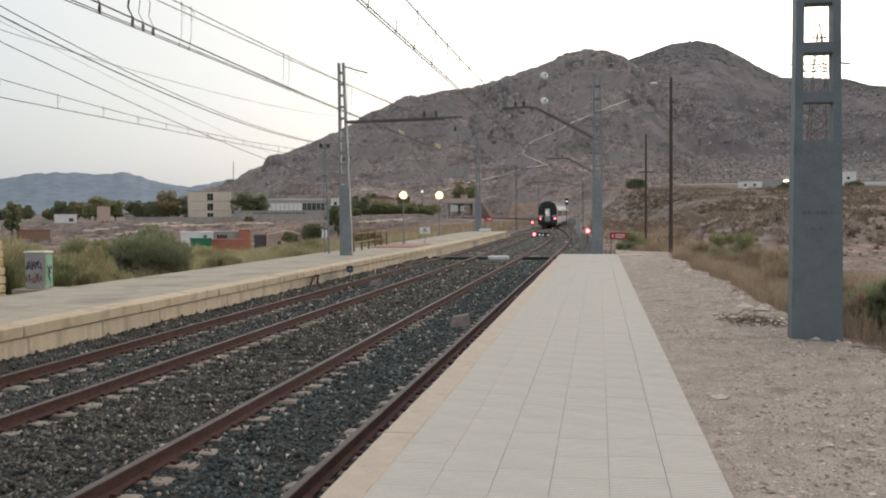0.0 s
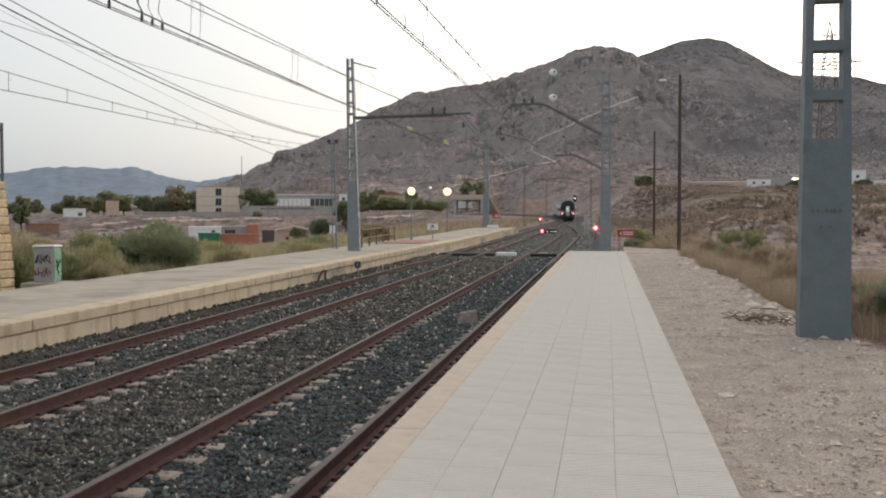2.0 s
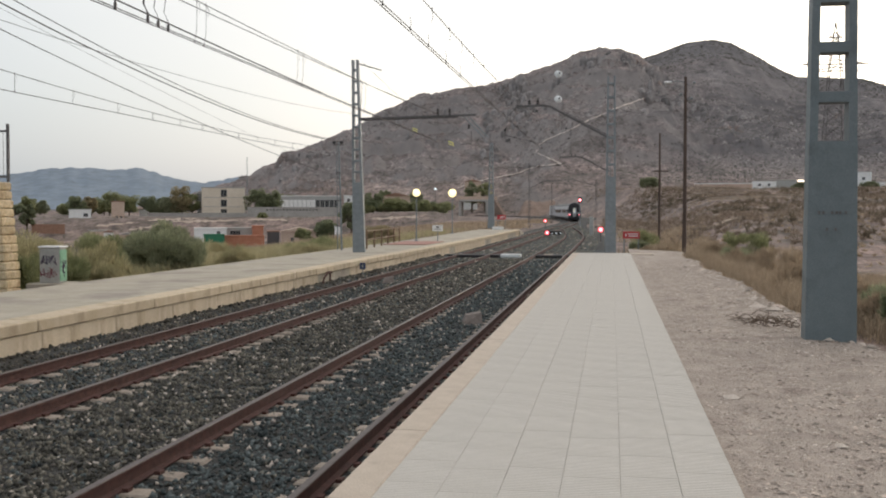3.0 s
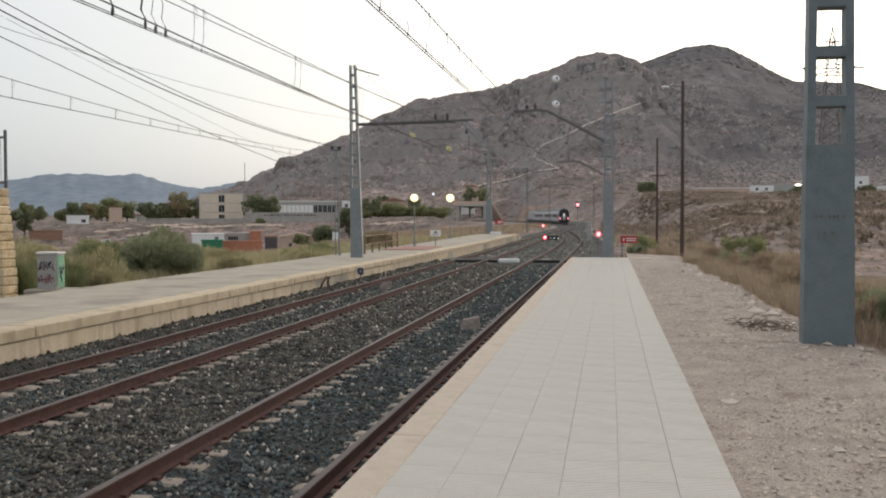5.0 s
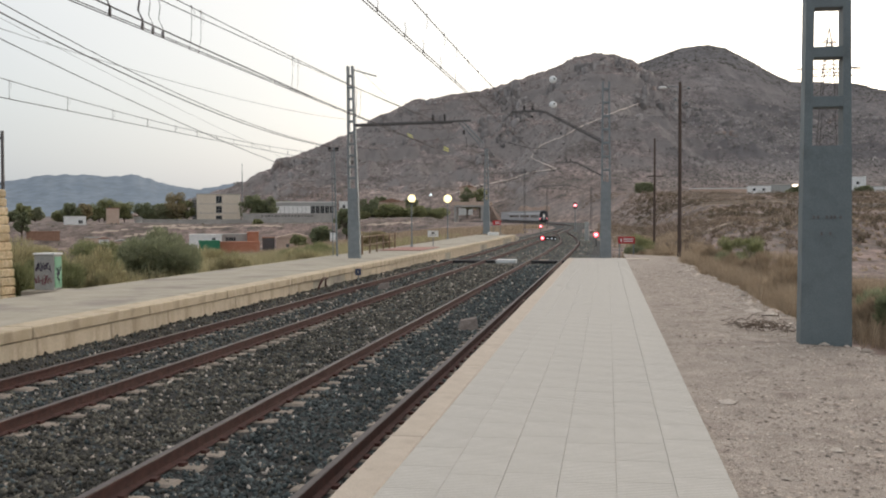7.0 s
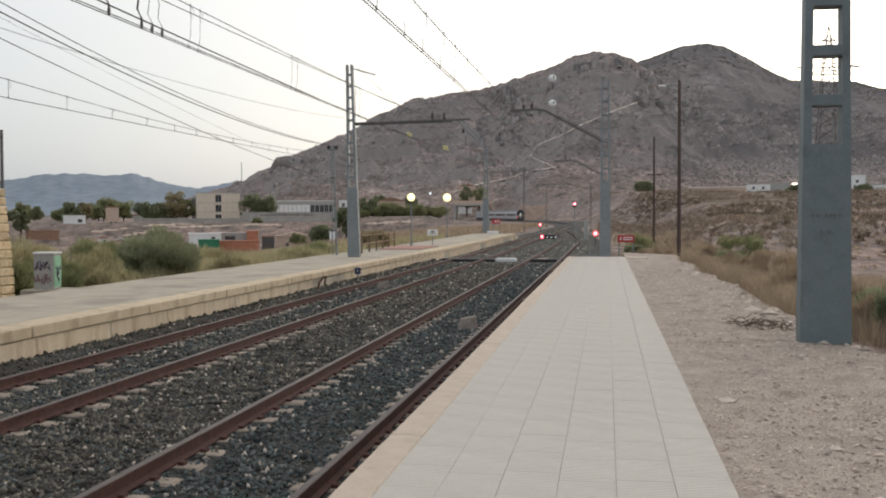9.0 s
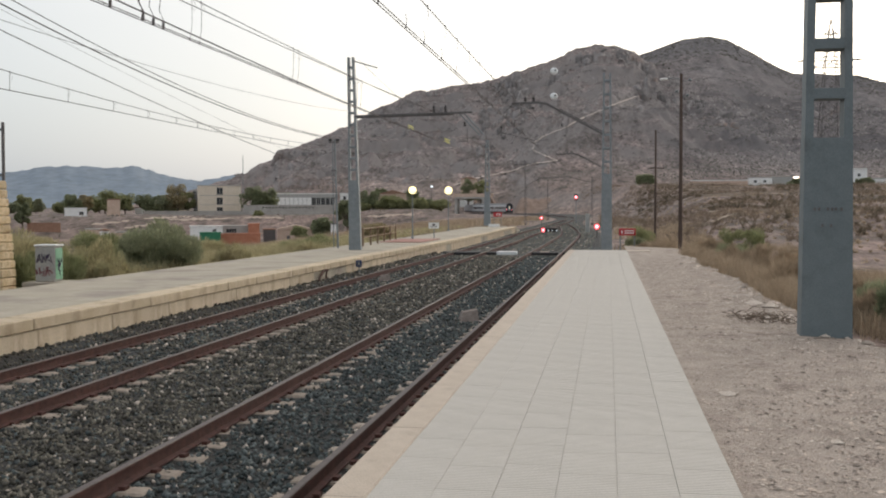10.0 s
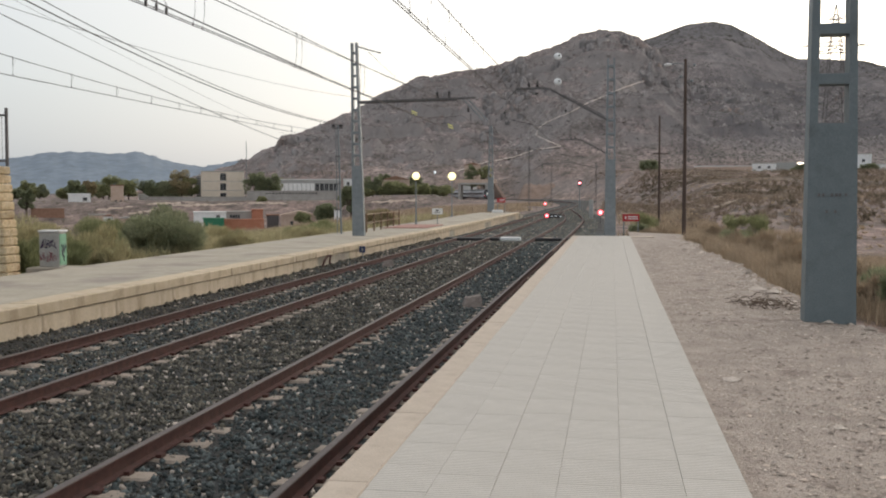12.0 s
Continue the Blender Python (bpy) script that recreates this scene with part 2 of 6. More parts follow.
def plain(x, y, r):
    """The lie of the land round the line, before the mountain."""
    u = x - main_x(min(y, 520)) if y > 0 else x - FAR_X
    n = noise.noise((x * 0.02, y * 0.02, 3.1))
    bed = rail_z(min(max(y, 0), 420)) - 0.36
    if u > 8.1:
        if y < 50:
            bed += (0.76 - 0.055 * max(0.0, u - 8.1)) * smooth01((52 - y) / 4)
        edge = 11.0 + 0.5 * noise.noise((y * 0.25, 7.7, 0)) + max(0.0, y - 60) * 0.02
        field = -1.3 + max(0.0, r - 60) * 0.034 + 1.2 * n
        step = 1.6
        tread = field / step
        field = field + smooth01((r - 60) / 60) * 0.75 * (step * (math.floor(tread) + smooth01((tread - math.floor(tread)) * 2.2)) - field)
        k = smooth01((u - edge) / (4.5 + r * 0.05))
        return bed + (field - bed) * k
    if u < -5.5:
        field = -6.0 + 1.0 * n + 0.5 * noise.noise((x * 0.06, y * 0.06, 1.0))
        field += (6.4 + 0.004 * max(0, r - 330)) * smooth01((r - 285 - 14 * n) / 38)
        if y > 100:
            field += 4.5 * smooth01((y - 100) / 110) * smooth01((u + 75) / 60)
        k = smooth01((-u - 15.5) / 40)
        flat = bed + 0.02 - 0.5 * smooth01((-u - 10) / 10)
        return flat + (field - flat) * k
    return bed


def lie(x, y):
    r = math.hypot(x, y)
    z = plain(x, y, r)
    if y <= 0 or r < R_FOOT:
        return z
    az = math.degrees(math.atan2(x, y))
    crag = noise.hetero_terrain((x * 0.011, y * 0.011, 0.5), 0.9, 2.1, 6, 0.7) - 0.7
    rough = noise.noise((x * 0.035, y * 0.035, 4.0))
    rill = abs(noise.noise((x * 0.0045, y * 0.0045, 9.0)))
    ridge = noise.ridged_multi_fractal((x * 0.022, y * 0.022, 2.0), 0.8, 2.2, 4, 0.9, 2.0) - 1.2
    out = z
    for rows, top, seed in ((FRONT, R_FRONT, 0), (BACK, R_BACK, 5)):
        h = math.tan(math.radians(lerp_rows(rows, az))) * top + EYE[2]
        if rows is FRONT:
            h *= 1 - smooth01((-az - 23) / 6)
        a = (r - R_FOOT) / (top - R_FOOT)
        if a <= 1:
            g = z + (h - z) * a ** 1.25
            swell = smooth01(a * 3) * smooth01((1 - a) * 6)
            g += swell * ((11 if seed == 0 else 5) * crag + (8 if seed == 0 else 3) * ridge + 4 * rough - 12 * rill) * min(1, h / 80)
            g += (1 - swell) * smooth01(a * 3) * (2.2 * rough + 1.5 * crag + 2.6 * noise.noise((x * 0.1, y * 0.1, 6.0)) + 1.6 * noise.noise((x * 0.25, y * 0.25, 8.0))) * (1 if seed == 0 else 0.35) * min(1, h / 80)
        else:
            g = h - (r - top) * 0.45
        out = max(out, g) if h > 3 else out
    # broken bands of low cliffs
    band = smooth01(1.6 * noise.fractal((x * 0.009, y * 0.006, 7.0), 0.8, 2.0, 3) + 0.25) * smooth01((out - z - 8) / 25)
    crest = smooth01((az + 7) / 2) * smooth01((4.5 - az) / 2) * smooth01((r - 955) / 30) * smooth01((1080 - r) / 20)
    band = max(band, 0.95 * crest)
    if band > 0 and r < R_FRONT - 10:
        step = 11.0 + 5 * crest
        q = (out + 9 * noise.noise((x * 0.018, y * 0.018, 21.0))) / step
        k = q - math.floor(q)
        out += band * step * 0.8 * (smooth01((k - 0.62) / 0.3) - k)
        out += band * 2.2 * noise.noise((x * 0.11, y * 0.06, 3.0))
    return out


def build_ground():
    az = np.concatenate([np.arange(-180, -38, 6.0), np.arange(-38, 20, 0.12), np.arange(20, 180, 6.0)])
    rad = np.concatenate([np.geomspace(2.0, 60, 64), np.linspace(60, 400, 120)[1:], np.linspace(400, 500, 16)[1:], np.linspace(500, 1130, 190)[1:], np.linspace(1130, 1680, 60)[1:], np.geomspace(1680, 4800, 12)[1:]])
    v = [(0.0, 0.0, -1.0)]
    for r in rad:
        for a in az:
            x, y = r * math.sin(math.radians(a)), r * math.cos(math.radians(a))
            v.append((x, y, lie(x, y)))
    n, m = len(az), len(rad)
    i, j = np.meshgrid(np.arange(m - 1), np.arange(n), indexing="ij")
    j2 = (j + 1) % n
    q = np.stack([1 + i * n + j, 1 + i * n + j2, 1 + (i + 1) * n + j2, 1 + (i + 1) * n + j], -1).reshape(-1, 4)[:, ::-1]
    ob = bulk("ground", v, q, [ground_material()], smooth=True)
    return tagged(ob, "dry stony ground rising to a bare rocky mountain", "ground", kind="structure")


def ground_material():
    m = mat("dry_scrubland", (0.185, 0.146, 0.138), (0.248, 0.202, 0.192), 0.06, 0.95, 0.9, 1.6, c=(0.215, 0.186, 0.18), cscale=0.014, cover=0.47, dist=0.6, stretch=(1, 0.4, 1.5))
    n, l = m.node_tree.nodes, m.node_tree.links
    bsdf = n["Principled BSDF"]
    base = bsdf.inputs["Base Color"].links[0].from_socket
    tc = n.new("ShaderNodeTexCoord")
    # scattered scrub
    for s, lo, hi, colour in ((0.03, 0.5, 0.62, (0.135, 0.112, 0.107)), (0.1, 0.52, 0.66, (0.115, 0.1, 0.09)), (0.4, 0.52, 0.64, (0.08, 0.07, 0.062))):
        t = n.new("ShaderNodeTexNoise")
        t.inputs["Scale"].default_value, t.inputs["Detail"].default_value = s, 4
        mp = n.new("ShaderNodeMapping")
        mp.inputs["Scale"].default_value = (1, 0.4, 1.5)
        l.new(tc.outputs["Object"], mp.inputs[0])
        l.new(mp.outputs[0], t.inputs["Vector"])
        r = n.new("ShaderNodeMapRange")
        r.inputs["From Min"].default_value, r.inputs["From Max"].default_value = lo, hi
        r.inputs["To Max"].default_value = 0.8
        l.new(t.outputs["Fac"], r.inputs["Value"])
        k = n.new("ShaderNodeMix")
        k.data_type = "RGBA"
        l.new(r.outputs["Result"], k.inputs["Factor"])
        l.new(base, k.inputs["A"])
        k.inputs["B"].default_value = (*colour, 1)
        base = k.outputs["Result"]
    # coarse mottling of stones and shade-dry turf
    for s, lo, hi in ((0.012, 0.82, 1.2), (0.045, 0.75, 1.28), (0.22, 0.62, 1.45), (0.8, 0.6, 1.45), (2.4, 0.75, 1.25)):
        t = n.new("ShaderNodeTexNoise")
        t.inputs["Scale"].default_value, t.inputs["Detail"].default_value, t.inputs["Roughness"].default_value = s, 8, 0.75
        mp = n.new("ShaderNodeMapping")
        mp.inputs["Scale"].default_value = (1, 0.35, 1.2)
        l.new(tc.outputs["Object"], mp.inputs[0])
        l.new(mp.outputs[0], t.inputs["Vector"])
        r = n.new("ShaderNodeMapRange")
        r.inputs["From Min"].default_value, r.inputs["From Max"].default_value = 0.36, 0.64
        r.inputs["To Min"].default_value, r.inputs["To Max"].default_value = lo, hi
        l.new(t.outputs["Fac"], r.inputs["Value"])
        sc = n.new("ShaderNodeVectorMath")
        sc.operation = "SCALE"
        l.new(base, sc.inputs[0])
        l.new(r.outputs["Result"], sc.inputs["Scale"])
        base = sc.outputs[0]
    # browner soil on the low ground
    geo0 = n.new("ShaderNodeNewGeometry")
    sep0 = n.new("ShaderNodeSeparateXYZ")
    l.new(geo0.outputs["Position"], sep0.inputs[0])
    low = n.new("ShaderNodeMapRange")
    low.inputs["From Min"].default_value, low.inputs["From Max"].default_value = 34, 8
    low.inputs["To Max"].default_value = 0.85
    l.new(sep0.outputs["Z"], low.inputs["Value"])
    soil = n.new("ShaderNodeMix")
    soil.data_type, soil.blend_type = "RGBA", "MULTIPLY"
    l.new(low.outputs["Result"], soil.inputs["Factor"])
    l.new(base, soil.inputs["A"])
    soil.inputs["B"].default_value = (1.08, 0.95, 0.84, 1)
    base = soil.outputs["Result"]
    # bare rock on steep faces
    geo = n.new("ShaderNodeNewGeometry")
    sep = n.new("ShaderNodeSeparateXYZ")
    l.new(geo.outputs["Normal"], sep.inputs[0])
    r = n.new("ShaderNodeMapRange")
    r.inputs["From Min"].default_value, r.inputs["From Max"].default_value = 0.9, 0.72
    l.new(sep.outputs["Z"], r.inputs["Value"])
    k = n.new("ShaderNodeMix")
    k.data_type = "RGBA"
    l.new(r.outputs["Result"], k.inputs["Factor"])
    l.new(base, k.inputs["A"])
    k.inputs["B"].default_value = (0.25, 0.222, 0.212, 1)
    base = k.outputs["Result"]
    # the far summit and the right-hand flank take a darker, cooler colour
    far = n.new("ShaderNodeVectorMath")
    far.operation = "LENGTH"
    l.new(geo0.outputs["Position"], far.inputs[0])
    dark_tone = n.new("ShaderNodeMapRange")
    dark_tone.inputs["From Min"].default_value, dark_tone.inputs["From Max"].default_value = 1180, 1420
    dark_tone.inputs["To Max"].default_value = 0.75
    l.new(far.outputs["Value"], dark_tone.inputs["Value"])
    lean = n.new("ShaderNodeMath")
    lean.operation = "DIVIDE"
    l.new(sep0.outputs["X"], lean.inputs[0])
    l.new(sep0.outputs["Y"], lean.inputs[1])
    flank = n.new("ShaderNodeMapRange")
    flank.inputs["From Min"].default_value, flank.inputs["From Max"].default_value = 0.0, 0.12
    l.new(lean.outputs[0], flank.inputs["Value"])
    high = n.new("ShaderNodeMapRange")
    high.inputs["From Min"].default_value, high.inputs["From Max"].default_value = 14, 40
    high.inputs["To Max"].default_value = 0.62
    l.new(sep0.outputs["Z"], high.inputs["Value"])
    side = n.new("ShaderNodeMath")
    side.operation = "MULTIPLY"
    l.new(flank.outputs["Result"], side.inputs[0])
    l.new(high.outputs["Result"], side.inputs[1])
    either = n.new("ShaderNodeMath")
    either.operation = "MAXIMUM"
    l.new(dark_tone.outputs["Result"], either.inputs[0])
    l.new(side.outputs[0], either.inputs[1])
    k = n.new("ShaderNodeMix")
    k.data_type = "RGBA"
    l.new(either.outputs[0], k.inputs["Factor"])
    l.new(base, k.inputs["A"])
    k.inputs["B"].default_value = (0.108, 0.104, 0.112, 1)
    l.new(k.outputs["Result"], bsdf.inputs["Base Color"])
    return m


build_ground()

# far hills, with the blue of distance haze put into their colour
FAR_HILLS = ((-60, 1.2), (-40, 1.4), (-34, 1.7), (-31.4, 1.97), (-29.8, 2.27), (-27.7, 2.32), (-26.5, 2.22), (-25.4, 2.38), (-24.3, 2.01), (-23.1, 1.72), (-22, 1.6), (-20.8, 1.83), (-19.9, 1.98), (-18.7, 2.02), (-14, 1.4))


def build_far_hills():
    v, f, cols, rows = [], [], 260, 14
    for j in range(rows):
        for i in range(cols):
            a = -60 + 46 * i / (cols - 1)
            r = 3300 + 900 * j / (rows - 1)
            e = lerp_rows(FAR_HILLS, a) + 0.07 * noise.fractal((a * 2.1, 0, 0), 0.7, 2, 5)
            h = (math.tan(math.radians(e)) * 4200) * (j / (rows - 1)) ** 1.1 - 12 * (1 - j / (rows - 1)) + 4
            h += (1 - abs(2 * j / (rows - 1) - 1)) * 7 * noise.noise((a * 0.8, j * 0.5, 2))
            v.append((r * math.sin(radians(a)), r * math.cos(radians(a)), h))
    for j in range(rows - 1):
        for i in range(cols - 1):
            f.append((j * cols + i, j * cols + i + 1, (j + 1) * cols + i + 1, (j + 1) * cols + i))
    # the blue-grey is air haze mixed into the base colour
    m = mat("haze_tinted_hill", (0.18, 0.222, 0.27), (0.205, 0.247, 0.295), 0.006, 1.0, 0.0, 0.03)
    tagged(bulk("backdrop", v, f, [m], smooth=True), "distant hills across the plain, coloured blue-grey for haze", "hills", kind="structure")


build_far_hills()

# ---- ballast, tracks ----
def pebbles(name, label, pts, sizes, mats, idx, seed, flat=0.7, blocky=False):
    rng = np.random.default_rng(seed)
    n = len(pts)
    base = np.array([(1, 0, 0), (0.5, 0.87, 0), (-0.5, 0.87, 0), (-1, 0, 0), (-0.5, -0.87, 0), (0.5, -0.87, 0), (0.1, 0, 0.8), (-0.3, 0.2, 0.75), (0, 0, -0.7)], float)
    tri = np.array([(0, 1, 6), (1, 2, 7), (1, 7, 6), (2, 3, 7), (3, 4, 7), (4, 5, 6), (4, 6, 7), (5, 0, 6)])
    if blocky:
        base = np.array([(-.8, -.7, -1), (.8, -.7, -1), (.8, .7, -1), (-.8, .7, -1), (-.6, -.5, .8), (.6, -.5, .8), (.5, .5, 1), (-.5, .5, 1), (0, 0, 1.1)], float)
        tri = np.array([(0, 1, 5), (0, 5, 4), (1, 2, 6), (1, 6, 5), (2, 3, 7), (2, 7, 6), (3, 0, 4), (3, 4, 7), (4, 5, 8), (5, 6, 8), (6, 7, 8), (7, 4, 8)])
    p = base[None] * (0.7 + 0.6 * rng.random((n, 9, 1))) + 0.12 * rng.normal(size=(n, 9, 3))
    a = rng.random(n) * 6.283
    c, s = np.cos(a)[:, None], np.sin(a)[:, None]
    q = np.stack([p[..., 0] * c - p[..., 1] * s, p[..., 0] * s + p[..., 1] * c, p[..., 2] * flat], -1) * np.asarray(sizes)[:, None, None]
    q += np.asarray(pts)[:, None]
    f = (tri[None] + 9 * np.arange(n)[:, None, None]).reshape(-1, 3)
    return tagged(bulk(name, q.reshape(-1, 3), f, mats, np.repeat(idx, len(tri))), label, "stones", kind="stuff")


def build_ballast():
    ys = np.concatenate([np.arange(-8, 30, 0.25), np.arange(30, 100, 1.0), np.arange(100, 480, 4.0)])
    v, f, c = [], [], 34
    for y in ys:
        left = -9.3 if y < 104 else main_x(y) - 3.2
        right = -1.62 if y < 46 else max(near_x(y), main_x(y)) + (2.2 + 1.2 * smooth01((y - 46) / 6) if y < 190 else 3.0)
        for i in range(c):
            x = left + (right - left) * i / (c - 1)
            z = rail_z(y) - 0.185 + 0.03 * noise.noise((x * 2.5, y * 2.5, 0)) + 0.03 * noise.noise((x * 0.7, y * 0.5, 5))
            if y < 104:
                z += 0.2 * smooth01((-8.62 - x) / 0.6)
            if i in (0, c - 1) and y > 46:
                z -= 0.5
            v.append((x, y, z))
    for j in range(len(ys) - 1):
        f += [(j * c + i, j * c + i + 1, (j + 1) * c + i + 1, (j + 1) * c + i) for i in range(c - 1)]
    tagged(bulk("ballast_bed", v, f, [BED], smooth=True), "dark grey crushed-stone ballast under the tracks", "ballast", kind="structure")
    # loose stones, densest where the camera is near
    rng = np.random.default_rng(4)
    n = 88000
    y = 5.5 + (rng.random(n) ** 1.9) * 50
    x = -9.26 + rng.random(n) * 7.6
    rails = np.array([NEAR_X - GAUGE / 2, NEAR_X + GAUGE / 2, FAR_X - GAUGE / 2, FAR_X + GAUGE / 2])
    gap = np.abs(x[:, None] - rails[None]).min(1)
    keep = gap > 0.1
    shoulder = (np.abs(((y + 0.3) % 0.6) - 0.3) < 0.12) & (gap < 0.34)
    keep &= ~(shoulder & (rng.random(n) < 0.85))
    x, y = x[keep], y[keep]
    n = len(x)
    s = (0.016 + 0.021 * rng.random(n) ** 2) * (1 + np.clip(y - 14, 0, 40) * 0.022)
    base = np.array([(1, 0, 0), (-1, 0, 0), (0, 1, 0), (0, -1, 0), (0, 0, 1), (0, 0, -1)], float)
    tri = np.array([(0, 2, 4), (2, 1, 4), (1, 3, 4), (3, 0, 4), (2, 0, 5), (1, 2, 5), (3, 1, 5), (0, 3, 5)])
    p = base[None] * (0.65 + 0.7 * rng.random((n, 6, 1))) + 0.25 * rng.normal(size=(n, 6, 3))
    a, b = rng.random(n) * 6.283, rng.random(n) * 6.283
    ca, sa, cb, sb = np.cos(a), np.sin(a), np.cos(b), np.sin(b)
    rot = np.stack([np.stack([ca, -sa, 0 * a], -1), np.stack([sa * cb, ca * cb, -sb], -1), np.stack([sa * sb, ca * sb, cb], -1)], 1)
    p = np.einsum("nij,nkj->nki", rot, p) * s[:, None, None]
    lift = 0.2 * np.clip((-8.62 - x) / 0.6, 0, 1)
    z = np.array([-0.745 + 0.03 * noise.noise((q * 2.5, w * 2.5, 0)) + 0.03 * noise.noise((q * 0.7, w * 0.5, 5)) for q, w in zip(x, y)]) + lift + s * 0.35
    p += np.stack([x, y, z], -1)[:, None]
    faces = (tri[None] + 6 * np.arange(n)[:, None, None]).reshape(-1, 3)
    blue = (x > NEAR_X - 0.9) & (rng.random(n) < 0.85) | (rng.random(n) < np.where((x > FAR_X - 0.85) & (x < FAR_X + 0.85), 0.45, 0.1))
    pale_one = np.where(rng.random(n) < np.where(s > 0.026, 0.045, 0.03), 1, np.where(blue, 2, 0))
    tagged(bulk("ballast_stone", p.reshape(-1, 3), faces, [STONE, STONE_PALE, STONE_BLUE], np.repeat(pale_one, 8)), "loose dark grey ballast stones with a few pale ones", "ballast", kind="stuff")

    # the bed beyond the crossing
    n = 16000
    y = 55 + 120 * rng.random(n) ** 1.5
    x = np.array([main_x(q) - 1.9 + (max(near_x(q), main_x(q)) - main_x(q) + 4.2) * k for q, k in zip(y, rng.random(n))])
    mid = np.array([[main_x(q), near_x(q)] for q in y])
    gap = np.minimum(np.abs(np.abs(x - mid[:, 0]) - GAUGE / 2), np.abs(np.abs(x - mid[:, 1]) - GAUGE / 2))
    ok = (gap > 0.14) & (np.abs(y - 57.6) > 0.9)
    x, y = x[ok], y[ok]
    pebbles("ballast_stone", "coarse grey-brown ballast on the far trackbed", [(a, b, rail_z(b) - 0.17) for a, b in zip(x, y)], 0.045 + 0.06 * rng.random(len(x)) ** 2, [STONE, STONE_PALE, STONE_BLUE],
            np.where(rng.random(len(x)) < 0.04, 1, np.where(rng.random(len(x)) < 0.3, 2, 0)), 17, 0.6)


build_ballast()

RAIL_SIDE = [(-0.068, 0.0), (0.068, 0.0), (0.068, 0.014), (0.012, 0.03), (0.010, 0.115), (0.035, 0.125), (0.036, 0.15), (-0.036, 0.15), (-0.035, 0.125), (-0.010, 0.115), (-0.012, 0.03), (-0.068, 0.014)]
RAIL_HEAD = [(-0.036, 0.0), (0.036, 0.0), (0.03, 0.009), (-0.03, 0.009)]


def build_track(label, centre, y0, y1, singles):
    tr = thing("railway_track", label, "railway track", "tracks of the station")
    ys = list(np.arange(y0, min(y1, 90), 3.0)) + (list(np.arange(90, y1, 4.0)) if y1 > 90 else []) + [y1]
    for side in (-1, 1):
        pts = []
        for y in ys:
            d = (centre(y + 0.5) - centre(y - 0.5))
            pts.append((centre(y) + side * GAUGE / 2, y - side * d * GAUGE / 2, rail_z(y) - 0.159))
        r = part("rail", Shape().sweep(RAIL_SIDE, pts), RUST, tr)
        part("rail_head", Shape().sweep(RAIL_HEAD, [(p[0], p[1], p[2] + 0.15) for p in pts]), RAILTOP, r, "worn brown running surface")

    def sleeper_shape(s, m):
        for side in (-1, 1):
            cx = side * GAUGE / 2
            s.box(cx - 0.33, cx + 0.33, -0.135, 0.135, -0.2, 0, 0, 0.03, m)
            for e in (-1, 1):
                s.box(cx + e * 0.1 - 0.03, cx + e * 0.1 + 0.03, -0.05, 0.05, 0, 0.035, 1, 0, m)
        return s.box(-0.6, 0.6, -0.03, 0.03, -0.14, -0.09, 1, 0, m)

    one = sleeper_shape(Shape(), Matrix()).mesh("sleeper", [SLEEPER, RUST])
    rest, rng = Shape(), random.Random(9)
    y, k = y0 + 0.3, 0
    while y < min(y1, 200):
        m = pose(centre(y) + rng.uniform(-0.02, 0.02), y, rail_z(y) - 0.165 - 0.035 * smooth01((y - 26) / 14) + rng.uniform(-0.006, 0.004), 0, 0, rng.uniform(-1.2, 1.2) + math.degrees(math.atan(-(centre(y + 1) - centre(y - 1)) / 2)))
        if y < singles:
            part("sleeper", one, None, tr).matrix_basis = m
        else:
            sleeper_shape(rest, m)
        y += 0.6
    if rest.v:
        tagged(part("sleepers", rest, [SLEEPER, RUST], tr), kind="stuff")
    return tr


build_track("rusty broad-gauge track on concrete sleepers, running on round the curve", main_x, -8, 480, 60)
build_track("rusty broad-gauge track joining its neighbour at a turnout", near_x, -8, 188, 60)
build_track("rusty siding behind the island platform", side_x, -8, 150, 0)


# ---- platforms ----
RP0, RP1, RP_END = -1.675, 0.80, 46.0


